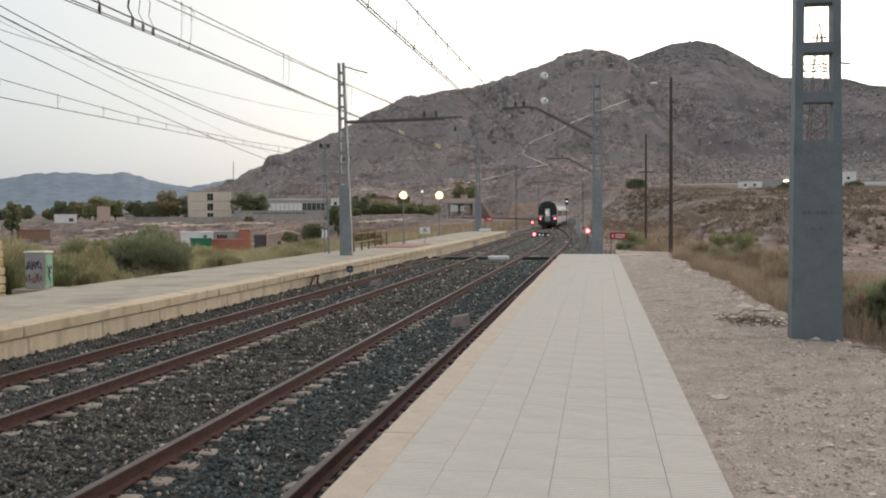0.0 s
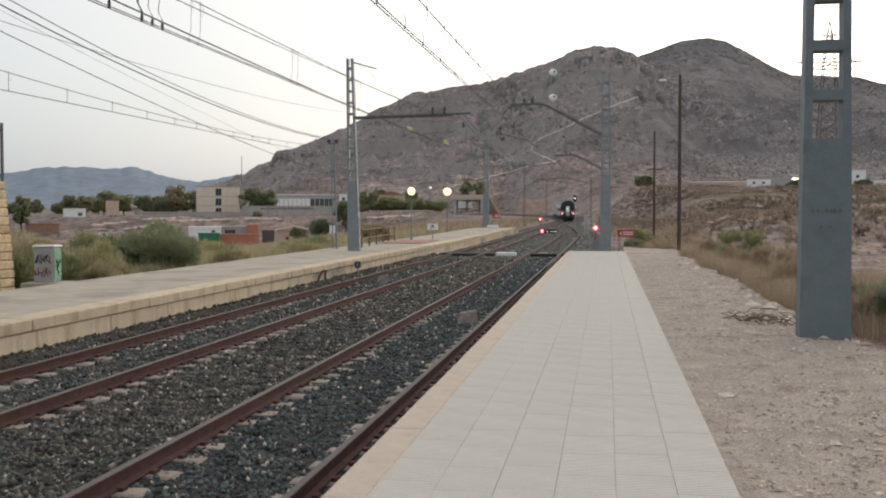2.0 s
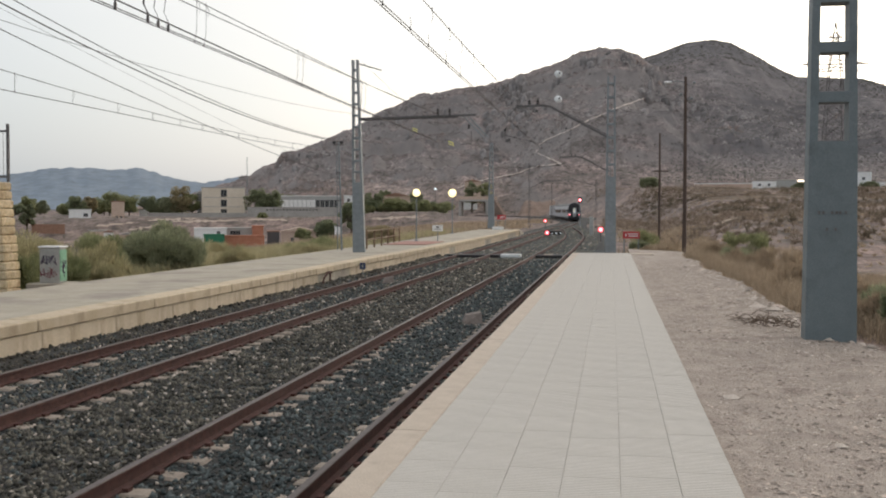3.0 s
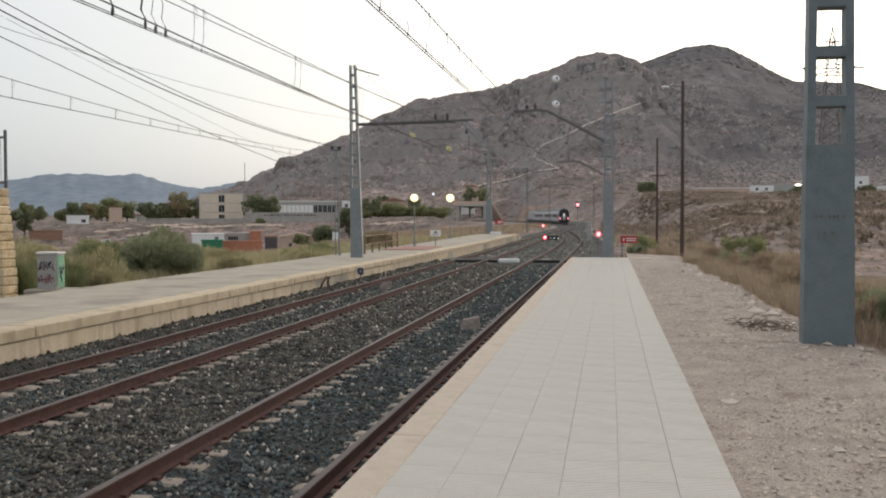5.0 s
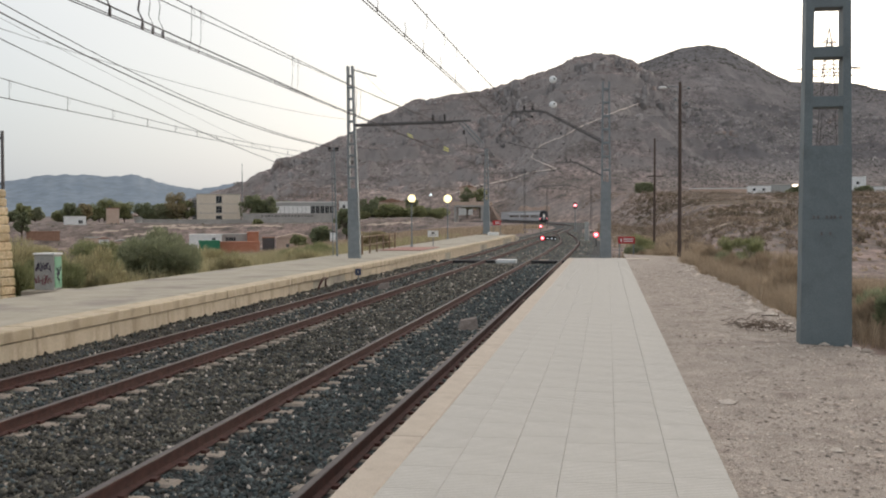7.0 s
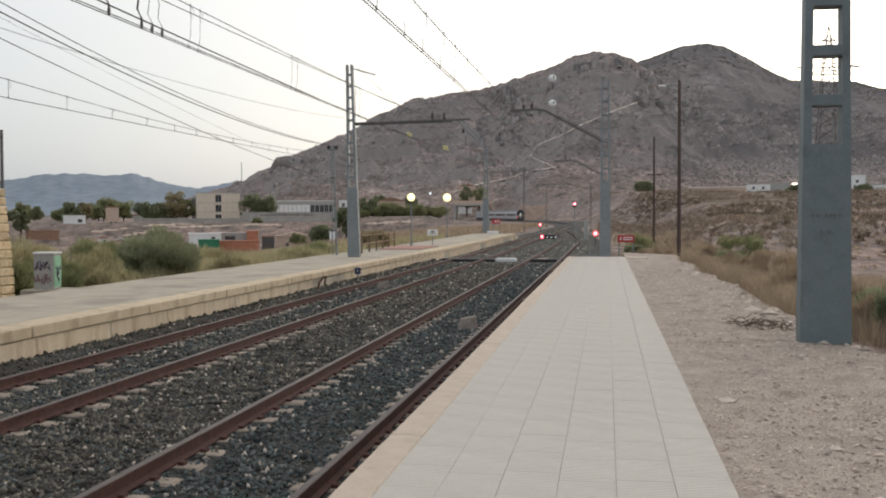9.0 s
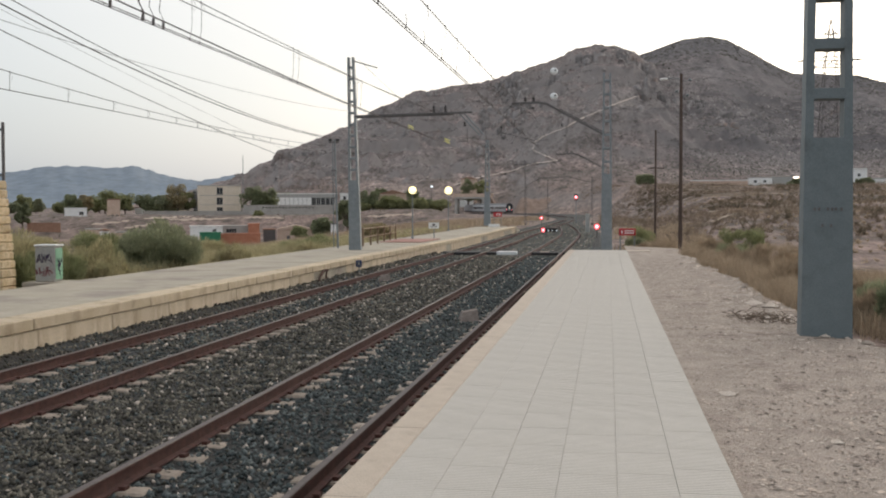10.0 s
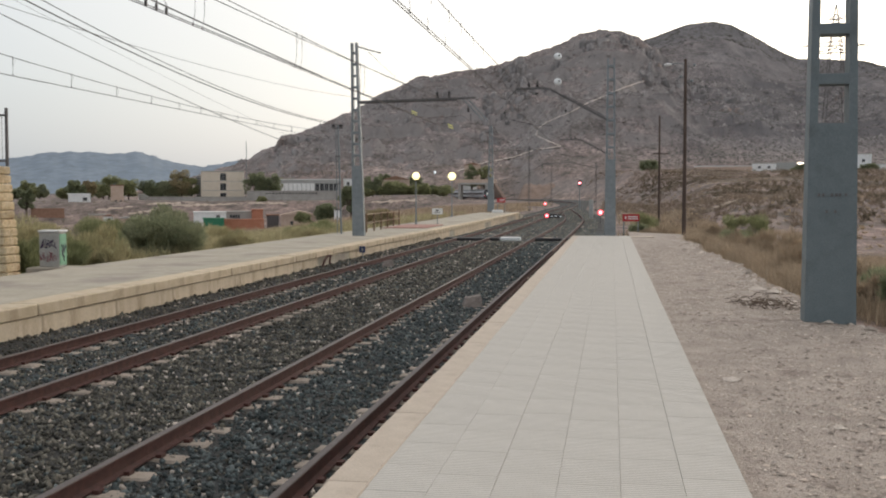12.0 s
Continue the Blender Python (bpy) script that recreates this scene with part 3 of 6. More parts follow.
def build_right_platform():
    pf = thing("pavement", "pale tiled platform with a buff concrete edge", "platform", kind="structure")
    part("platform_wall", Shape().box(RP0 + 0.07, RP1, -8, RP_END, -1.2, -0.008, 0, 0.005), TILE, pf)
    rng = random.Random(2)
    # coping slabs
    slab = Shape().box(0, 0.262, 0, 1.996, -0.16, 0.002, 0, 0.009).mesh("coping_slab", COPING)
    for i in range(27):
        part("coping_slab", slab, None, pf).matrix_basis = pose(RP0 + rng.uniform(-0.006, 0.006), -8 + 2 * i, rng.uniform(-0.002, 0.002), 0, 0, rng.uniform(-0.08, 0.08))
    # tiles: six columns, staggered
    w, ln = (RP1 - RP0 - 0.268) / 6, 0.6

    def tile_shape(s, m=None):
        s.box(0.0012, w - 0.0012, 0.0002, ln - 0.0002, -0.04, 0.0, 0, 0.0012, m)
        return s

    t = tile_shape(Shape())
    t = t.mesh("tile", TILE_RIBBED)
    rest = Shape()
    for c in range(6):
        y = -8 + rng.uniform(0, 0.6)
        while y < RP_END - 0.6:
            m = pose(RP0 + 0.268 + c * w, y, rng.uniform(-0.0006, 0.0004) + 0.0015 * (c % 2), rng.uniform(-0.03, 0.03), rng.uniform(-0.06, 0.06), rng.uniform(-0.04, 0.04))
            if 5.0 < y < 33:
                part("tile", t, None, pf).matrix_basis = m
            else:
                tile_shape(rest, m)
            y += ln
    tagged(part("tiles", rest, TILE_RIBBED, pf), kind="stuff")
    end = Shape()
    end.box(RP0 + 0.02, RP1 + 1.0, RP_END - 0.6, RP_END + 0.35, -0.9, -0.012, 0, 0.03)
    part("end_slab", end, COPING, pf, "broken concrete slab at the platform's end")


TILE_RIBBED = TILE.copy()
TILE_RIBBED.name = "ribbed_pale_tile"
_n, _l = TILE_RIBBED.node_tree.nodes, TILE_RIBBED.node_tree.links
_wave = _n.new("ShaderNodeTexWave")
_wave.bands_direction = "Y"
_wave.inputs["Scale"].default_value = 8.0
_wave.inputs["Distortion"].default_value = 0.3
_tc = _n.new("ShaderNodeTexCoord")
_l.new(_tc.outputs["Object"], _wave.inputs["Vector"])
_bp = _n.new("ShaderNodeBump")
_bp.inputs["Strength"].default_value, _bp.inputs["Distance"].default_value = 0.8, 0.007
_l.new(_wave.outputs["Fac"], _bp.inputs["Height"])
_l.new(_bp.outputs[0], _n["Principled BSDF"].inputs["Normal"])
build_right_platform()

LP0, LP1 = -13.3, -9.22


def lp_z(y):
    return rail_z(y) + 0.52


def build_left_platform():
    pf = thing("pavement", "island platform of worn concrete with a yellowish stone edge", "platform", kind="structure")
    ys = [-8] + list(np.arange(0, 106, 4.0)) + [106]
    prof = [(LP0, -1.2), (LP1 - 0.06, -1.2), (LP1 - 0.06, -0.02), (LP1 - 0.5, -0.006), (LP0, -0.006)]
    s = Shape().sweep(prof, [(0, y, lp_z(y)) for y in ys])
    part("platform_slab", s, SLAB_L, pf)
    rng = random.Random(6)
    y = -8.0
    while y < 105:
        ln = rng.choice((2.1, 3.2, 4.4))
        ln = min(ln, 106 - y)
        cop = Shape().box(-0.55, 0.0, 0.008, ln - 0.008, -0.2, 0.004, 0, 0.02)
        part("coping_slab", cop, COPING_L, pf).matrix_basis = pose(LP1 + rng.uniform(-0.012, 0.012), y, lp_z(y) + rng.uniform(-0.006, 0.006))
        y += ln
    y = -8.0
    while y < 105:
        ln = min(rng.choice((1.9, 2.6, 4.1)), 106 - y)
        blk = Shape().box(-0.3, 0.0, 0.007, ln - 0.007, -0.72, -0.212, 0, 0.01)
        part("wall_block", blk, WALL_L, pf).matrix_basis = pose(LP1 - 0.055 + rng.uniform(-0.008, 0.008), y, lp_z(y))
        y += ln
    part("ramp", Shape().add([(LP0, 106, -1), (LP1, 106, -1), (LP1 - 0.3, 114, -1), (LP0, 114, -1), (LP0, 106, lp_z(106)), (LP1, 106, lp_z(106)), (LP1 - 0.3, 114, lp_z(112) - 0.5), (LP0, 114, lp_z(112) - 0.5)],
                             [(4, 5, 6, 7), (0, 1, 5, 4), (1, 2, 6, 5), (2, 3, 7, 6), (3, 0, 4, 7)]), SLAB_L, pf)


build_left_platform()

# ---- overhead line ----
GLASS_DISC = mat("milky_glass", (0.82, 0.83, 0.82), (0.88, 0.89, 0.88), 3, 0.15, 0.0)
# bright yellow that paints the platform lamps' reflection on the wires
LAMP_GLINT = mat("yellow_wire_glint", (0.85, 0.78, 0.25), (0.9, 0.84, 0.35), 8, 0.4, 0.0)
def mast(name_label, x, y, z0, height, w0, w1, panel, depth=0.35, material=STEEL_GREY, windows=0.52, bar=0.15, marks=False):
    """A steel mast: a plated foot, then two channels joined by battens."""
    th = thing("catenary_mast", name_label, "catenary mast", "masts of the overhead line", at=(x, y, z0))
    foot = Shape()
    wp = w0 + (w1 - w0) * panel / height
    foot.add([(-w0 / 2, -depth / 2, 0), (w0 / 2, -depth / 2, 0), (w0 / 2, depth / 2, 0), (-w0 / 2, depth / 2, 0),
              (-wp / 2, -depth * 0.47, panel), (wp / 2, -depth * 0.47, panel), (wp / 2, depth * 0.47, panel), (-wp / 2, depth * 0.47, panel)],
             [(3, 2, 1, 0), (4, 5, 6, 7), (0, 1, 5, 4), (1, 2, 6, 5), (2, 3, 7, 6), (3, 0, 4, 7)])
    part("plated_foot", foot, material, th)
    for side in (-1, 1):
        c = Shape()
        t = w0 * 0.16
        rows = []
        for z in (0, height):
            w = (w0 + (w1 - w0) * z / height) / 2 - 0.004
            xs = sorted((side * w, side * (w - t)))
            rows += [(xs[0], -depth / 2 + 0.012, z), (xs[1], -depth / 2 + 0.012, z), (xs[1], depth / 2 - 0.012, z), (xs[0], depth / 2 - 0.012, z)]
        c.add(rows, [(3, 2, 1, 0), (4, 5, 6, 7), (0, 1, 5, 4), (1, 2, 6, 5), (2, 3, 7, 6), (3, 0, 4, 7)])
        part("channel", c, material, th)
    z = panel + windows
    while z < height - 0.05:
        w = (w0 + (w1 - w0) * z / height) / 2 - w0 * 0.1
        part("batten", Shape().box(-w, w, -depth * 0.45, depth * 0.45, z, min(z + bar, height), 0, 0.008), material, th)
        z += windows + bar
    if marks:
        # stencilled code, unreadable: plain dark bars
        for row, (zz, bars) in enumerate(((2.0, (-0.2, -0.14, -0.02, 0.04, 0.09, 0.17)), (1.76, (-0.09, 0.03)))):
            for b in bars:
                part("stencil_mark", Shape().box(b, b + 0.03, -depth / 2 - 0.004, -depth / 2 + 0.012, zz, zz + 0.045), DARK_STEEL, th)
    return th


mast("tall grey steel mast with a plated foot beside the gravel path", 3.135, 15.9, -0.3, 8.4, 0.72, 0.57, 3.05, 0.34, STEEL_GREY, 0.555, 0.158, True)
ML = mast("grey steel mast with a battened head on the island platform", -11.27, 46.0, -0.05, 8.65, 0.55, 0.30, 3.15, 0.3, STEEL_LIGHT, 0.42, 0.09)
MR = mast("pale grey steel mast at the platform's end", -0.06, 47.4, -0.05, 7.9, 0.50, 0.36, 3.4, 0.3, STEEL_LIGHT, 0.5, 0.1)
MF = mast("pale grey steel mast at the island platform's far end", -12.62, 110.0, 0.15, 9.0, 0.72, 0.34, 3.6, 0.3, STEEL_LIGHT, 0.5, 0.1)


def insulator(parent, p, r=0.075, n=3, up=1):
    s = Shape()
    for i in range(n):
        s.ball((p[0], p[1], p[2] + up * i * 0.09), r, 0, 8, (1, 1, 0.45))
    s.tube([(p[0], p[1], p[2] - 0.05), (p[0], p[1], p[2] + up * n * 0.09)], 0.02, 5)
    part("insulator", s, BLACK, parent, "dark ribbed insulator")


def left_boom(m):
    part("boom", Shape().box(0.15, 5.45, -0.16, -0.1, 5.96, 6.05, 0, 0.01).box(0.15, 4.6, 0.1, 0.16, 5.93, 6.0, 0, 0.01), DARK_STEEL, m, "long horizontal cantilever beam")
    part("stay", Shape().tube([(4.85, 0, 6.0), (5.75, 0, 5.0)], 0.028, 6).tube([(5.05, 0.1, 6.0), (5.95, 0.1, 5.0)], 0.028, 6), STEEL_LIGHT, m, "pale slanting strut")
    part("registration_arm", Shape().tube([(5.2, 0, 5.3), (5.2, 0, 4.75), (4.7, 0, 4.72)], 0.018, 6), DARK_STEEL, m)
    for x in (3.72, 4.25):
        insulator(m, (x, 0, 6.1))
    insulator(m, (5.1, 0, 5.45), 0.07, 2)
    # short yellow tubes stand in for lamp glints on the wires
    for x, z in ((2.68, 5.42), (4.3, 4.78)):
        for o in (-0.05, 0.05):
            part("wire_sleeve", Shape().tube([(x - 0.11, -0.1, z + 0.05 + o), (x + 0.12, -0.1, z - 0.05 + o)], 0.032, 6), LAMP_GLINT, m, "yellow lamp glint on the wire, made as a short tube")
    part("pulley_line", Shape().tube([(0.1, 0, 8.5), (0.55, 0, 8.35), (1.2, 0, 8.15)], 0.028, 6), WIRE, m, "strained feeder insulator chain")


def right_boom(m, lift=0.0, out=0.0):
    """A cantilever rising from the mast, level over the track and drooping at its end."""
    pts = [(-0.2, 0, 5.2 + lift), (-2.15, 0, 6.27 + lift), (-2.7, 0, 6.58 + lift), (-3.1, 0, 6.64 + lift), (-4.25 - out, 0, 6.6 + lift)]
    part("boom", Shape().sweep([(-0.06, -0.05), (0.06, -0.05), (0.06, 0.05), (-0.06, 0.05)], pts), DARK_STEEL, m, "bent tubular cantilever beam")
    part("stay", Shape().tube([(-0.2, 0.12, 5.32 + lift), (-2.1, 0.12, 6.36 + lift)], 0.022, 5), DARK_STEEL, m)
    part("drop_rod", Shape().tube([(-4.2 - out, 0, 6.6 + lift), (-4.62 - out, 0, 6.2 + lift), (-4.75 - out, 0, 5.2 + lift)], 0.018, 6), DARK_STEEL, m, "thin rod bent down from the beam's end")
    part("registration_arm", Shape().tube([(-4.7 - out, 0, 5.3 + lift), (-3.3, 0, 4.95 + lift), (-2.6, 0, 4.95 + lift)], 0.016, 6), DARK_STEEL, m)
    for x in (-3.66, -3.28):
        insulator(m, (x, 0, 6.74 + lift), 0.08, 2)
    insulator(m, (-3.3, 0, 6.4 + lift), 0.07, 1, -1)
    insulator(m, (-4.75 - out, 0, 5.55 + lift), 0.07, 1)
    insulator(m, (-2.0, 0, 5.6 + lift), 0.07, 1)


ML.matrix_basis = pose(*ML.location, 0, -1.15, 0)  # the mast leans a little
left_boom(ML)
right_boom(MR)
# glass feeder insulators above the right-hand cantilever
for z in (6.86, 7.98):
    gi = part("glass_insulator", Shape().ball((0, 0, 0), 0.18, 0, 16, (1, 0.45, 0.9)), GLASS_DISC, MR, "round pale glass insulator", True)
    gi.matrix_basis = pose(-2.34, -0.4, z, 0, 20, 10)
    part("pin", Shape().tube([(0.03, -0.1, 0.05), (0.03, 0.2, 0.05)], 0.045, 8), BLACK, gi)


def sag(a, b, drop, n=24):
    a, b = Vector(a), Vector(b)
    return [a.lerp(b, i / n) - Vector((0, 0, drop * 4 * (i / n) * (1 - i / n))) for i in range(n + 1)]


def clamp(p, r=0.011):
    """A small clip that grips a wire."""
    return Shape().box(p[0] - r, p[0] + r, p[1] - r, p[1] + r, p[2] - r * 1.5, p[2] + r * 4, 0, 0.004)


def dropper(th, lo, hi, bow=0.03, rad=0.0045):
    """A thin hanger between two wires, with a clip at each end and a loose tail below the upper one."""
    lo, hi = Vector(lo), Vector(hi)
    d = part("dropper", Shape().tube([lo, lo.lerp(hi, 0.3) + Vector((bow, 0, 0)), lo.lerp(hi, 0.7) + Vector((bow * 0.6, 0, 0)), hi], rad, 5), WIRE, th)
    part("clip", clamp(lo), DARK_STEEL, d)
    part("clip", clamp(hi, 0.009), DARK_STEEL, d)
    part("tail", Shape().tube([hi, hi + Vector((0.05, 0.04, -0.1)), hi + Vector((0.03, 0.05, -0.22)), hi + Vector((-0.02, 0.02, -0.16))], 0.004, 4), WIRE, d)


def strung(ax, ay, az, bx, by, bz, drop):
    """The point at a given y of a wire strung between two points with that sag."""
    def at(y):
        q = (y - ay) / (by - ay)
        return Vector((ax + (bx - ax) * q, y, az + (bz - az) * q - drop * 4 * q * (1 - q)))
    return at


def wire(th, name, at, y0, y1, rad, n=30):
    part(name, Shape().tube([at(y0 + (y1 - y0) * i / n) for i in range(n + 1)], rad, 6), WIRE, th)


# the near spans, wire by wire
near_line = thing("overhead_line", "contact and carrier wires with fine droppers over the platform track", "overhead wire", "overhead lines")
near_carrier = strung(NEAR_X + 0.1, -12, 5.95, NEAR_X + 0.1, 47, 5.95, 0.52)
for off in (-0.03, 0.03):
    wire(near_line, "contact_wire", strung(NEAR_X + 0.1 + off, -12, 4.72, NEAR_X + 0.1 + off, 47, 4.72, 0.02), -12, 47, 0.008)
wire(near_line, "carrier_wire", near_carrier, -12, 47, 0.0085)
for y in (14.8, 16.9, 18.6, 20.6, 22.6, 25.4, 28.6, 32.2, 36.0, 40.0):
    for p, d in ((Vector((NEAR_X + 0.1, y, 4.71)), 1), (near_carrier(y + 4.2), -1)):
        q = part("dropper_end", Shape().tube([p, p + Vector((0.015, 0, d * 0.12)), p + Vector((-0.01, 0.02, d * 0.22))], 0.005, 4), WIRE, near_line, "fine wire hanger")
        part("clip", clamp(p, 0.011), DARK_STEEL, q)

far_line = thing("overhead_line", "twin contact wires hung from twin carriers over the far track", "overhead wire", "overhead lines")
contact = [strung(FAR_X + o, -30, 4.885, FAR_X + o * 0.5, 46, 4.885, 0.012) for o in (-0.07, 0.05)]
carrier = [strung(FAR_X, -12, 5.39, FAR_X, 46, 6.14, 0.275), strung(FAR_X, -12, 6.03, FAR_X, 46, 6.08, 0.417)]
for at in contact:
    wire(far_line, "contact_wire", at, -30, 46, 0.0085)
for at in carrier:
    wire(far_line, "carrier_wire", at, -12, 46, 0.0085)
wire(far_line, "auxiliary_wire", strung(FAR_X, -2, 5.3, FAR_X, 27, 4.9, 0.05), -2, 27, 0.013)
wire(far_line, "auxiliary_wire", strung(FAR_X, 27, 4.9, FAR_X, 46, 4.92, 0.0), 27, 46, 0.006)
for y in (18.5, 18.95, 24.8, 25.25, 31.4, 31.9, 38.0, 38.5):
    dropper(far_line, contact[0](y), carrier[1](y), 0.03)
for y, rad in ((15.2, 0.016), (16.35, 0.017), (16.75, 0.007), (17.15, 0.007)):
    top, foot = carrier[0](y) + Vector((0, -0.1, 0)), contact[1](y)
    loop = part("jumper_loop", Shape().tube([foot, foot + Vector((0.02, -0.04, 0.12)), foot.lerp(top, 0.45) + Vector((-0.03, -0.02, 0)), foot.lerp(top, 0.8) + Vector((0.02, 0, 0)), top], rad, 6), WIRE, far_line, "looped jumper cable")
    part("clip", clamp(foot, 0.02), DARK_STEEL, loop)

siding_line = thing("overhead_line", "contact and carrier wires with evenly spaced droppers over the siding", "overhead wire", "overhead lines")
siding_carrier, siding_contact = strung(SIDE_X, -16, 9.07, SIDE_X, 58, 5.45, 1.56), strung(SIDE_X, -16, 4.95, SIDE_X, 58, 5.0, 0.0)
wire(siding_line, "carrier_wire", siding_carrier, 2, 58, 0.0105)
wire(siding_line, "contact_wire", siding_contact, -16, 58, 0.012)
for y in (23.2, 26.2, 29.3, 32.2, 34.8, 37.2, 39.3, 41.4, 43.4, 45.8, 48.3, 51.1, 54.3):
    dropper(siding_line, siding_contact(y), siding_carrier(y), 0.0, 0.0065)

# the spans beyond the first masts
for label, x_at, spans, zc, zm, drop in (("wires running on over the platform track", lambda y: near_x(y) + 0.1, (47, 104, 160), 4.74, 5.95, 0.5),
                                         ("wires running on round the curve of the far track", main_x, (46, 110, 170, 230, 290, 350), 4.9, 6.1, 0.6)):
    th = thing("overhead_line", label, "overhead wire", "overhead lines")
    for a, b in zip(spans, spans[1:]):
        za, zb = rail_z(a) + 0.56, rail_z(b) + 0.56
        wire(th, "contact_wire", strung(x_at(a), a, zc + za, x_at(b), b, zc + zb, 0.03), a, b, 0.007, 12)
        wire(th, "carrier_wire", strung(x_at(a), a, zm + za, x_at(b), b, zm + zb, drop), a, b, 0.007, 16)

POLE_L = thing("utility_pole", "slender grey pole with a short crossarm behind the island platform", "utility pole", at=(-12.77, 48, -0.3))
part("shaft", Shape().tube([(0.16, 0, 0), (0.02, 0, 5.4)], [0.05, 0.036], 8), STEEL_LIGHT, POLE_L)
part("conduit", Shape().tube([(-0.07, 0.1, 0), (-0.11, 0.1, 5.2)], 0.024, 6), STEEL_LIGHT, POLE_L, "thin conduit beside the pole")
for z in (1.4, 2.6, 3.9):
    part("band", Shape().box(-0.13, 0.1, -0.05, 0.12, z, z + 0.04), DARK_STEEL, POLE_L)
part("crossarm", Shape().box(-0.26, 0.26, -0.03, 0.03, 5.22, 5.28, 0, 0.01), DARK_STEEL, POLE_L)
for x in (-0.2, 0.16):
    part("insulator", Shape().ball((x, 0, 5.36), 0.075, 0, 8, (1.3, 1, 0.9)), BLACK, POLE_L)

for label, a, b, drop, rad in (
        ("dark feeder cable sagging to the slender pole", (-12.7, 4, 8.42), (-12.7, 48, 5.09), 1.147, 0.015),
        ("feeder cable sagging beside its darker twin", (-13.0, 4, 9.08), (-13.0, 48, 5.19), 1.225, 0.011),
        ("telephone cable falling away behind the siding", (-16.3, 6, 9.17), (-16.3, 60, 3.98), 0.629, 0.013),
        ("thin span wire to the island platform's mast", (-11.5, -4, 6.2), (-11.5, 46, 6.2), 0.836, 0.006),
        ("faint thin wire crossing to the hillside", (-15.0, 5, 9.07), (-15.0, 48, 4.53), 0.29, 0.0045),
        ("wire running on from the mast's head", (-11.1, 46, 8.5), (-13.0, 110, 8.6), 1.0, 0.007)):
    cab = tagged(part("cable", Shape().tube(sag(a, b, drop, 36), rad, 6), WIRE), label, "cable")


# ---- the departing train ----
SILVER = mat("dusty_silver_coach_side", (0.36, 0.36, 0.37), (0.44, 0.44, 0.45), 1.5, 0.45, 0.03, 30, metal=0.2)
COACH_WHITE = mat("off_white_coach_paint", (0.37, 0.37, 0.385), (0.45, 0.45, 0.46), 1.2, 0.5, 0.02, 30)
COACH_DARK = mat("dark_grey_coach_end", (0.022, 0.022, 0.026), (0.035, 0.034, 0.038), 3, 0.6, 0.05, 30)
ROOF_GREY = mat("sooty_coach_roof", (0.12, 0.12, 0.125), (0.17, 0.17, 0.17), 2, 0.7, 0.05, 30)
WINDOW = glassy("dark_coach_glass", (0.02, 0.025, 0.03), 0.1)
TAIL = glow("tail_lamp_red", (1.0, 0.2, 0.22), 4.0)
WARM = glow("warm_vestibule_lamp", (1.0, 0.85, 0.35), 2.5)
CABIN = glow("lit_door_glass", (0.8, 0.85, 0.9), 0.07)


def hull(h, w, z0):
    """Half-round roofed cross-section, seen from behind."""
    return [(-w, z0), (w, z0), (w, 2.3), (w * 0.97, 2.9), (w * 0.84, 3.4), (w * 0.58, h - 0.18), (w * 0.25, h), (-w * 0.25, h), (-w * 0.58, h - 0.18), (-w * 0.84, 3.4), (-w * 0.97, 2.9), (-w, 2.3)]


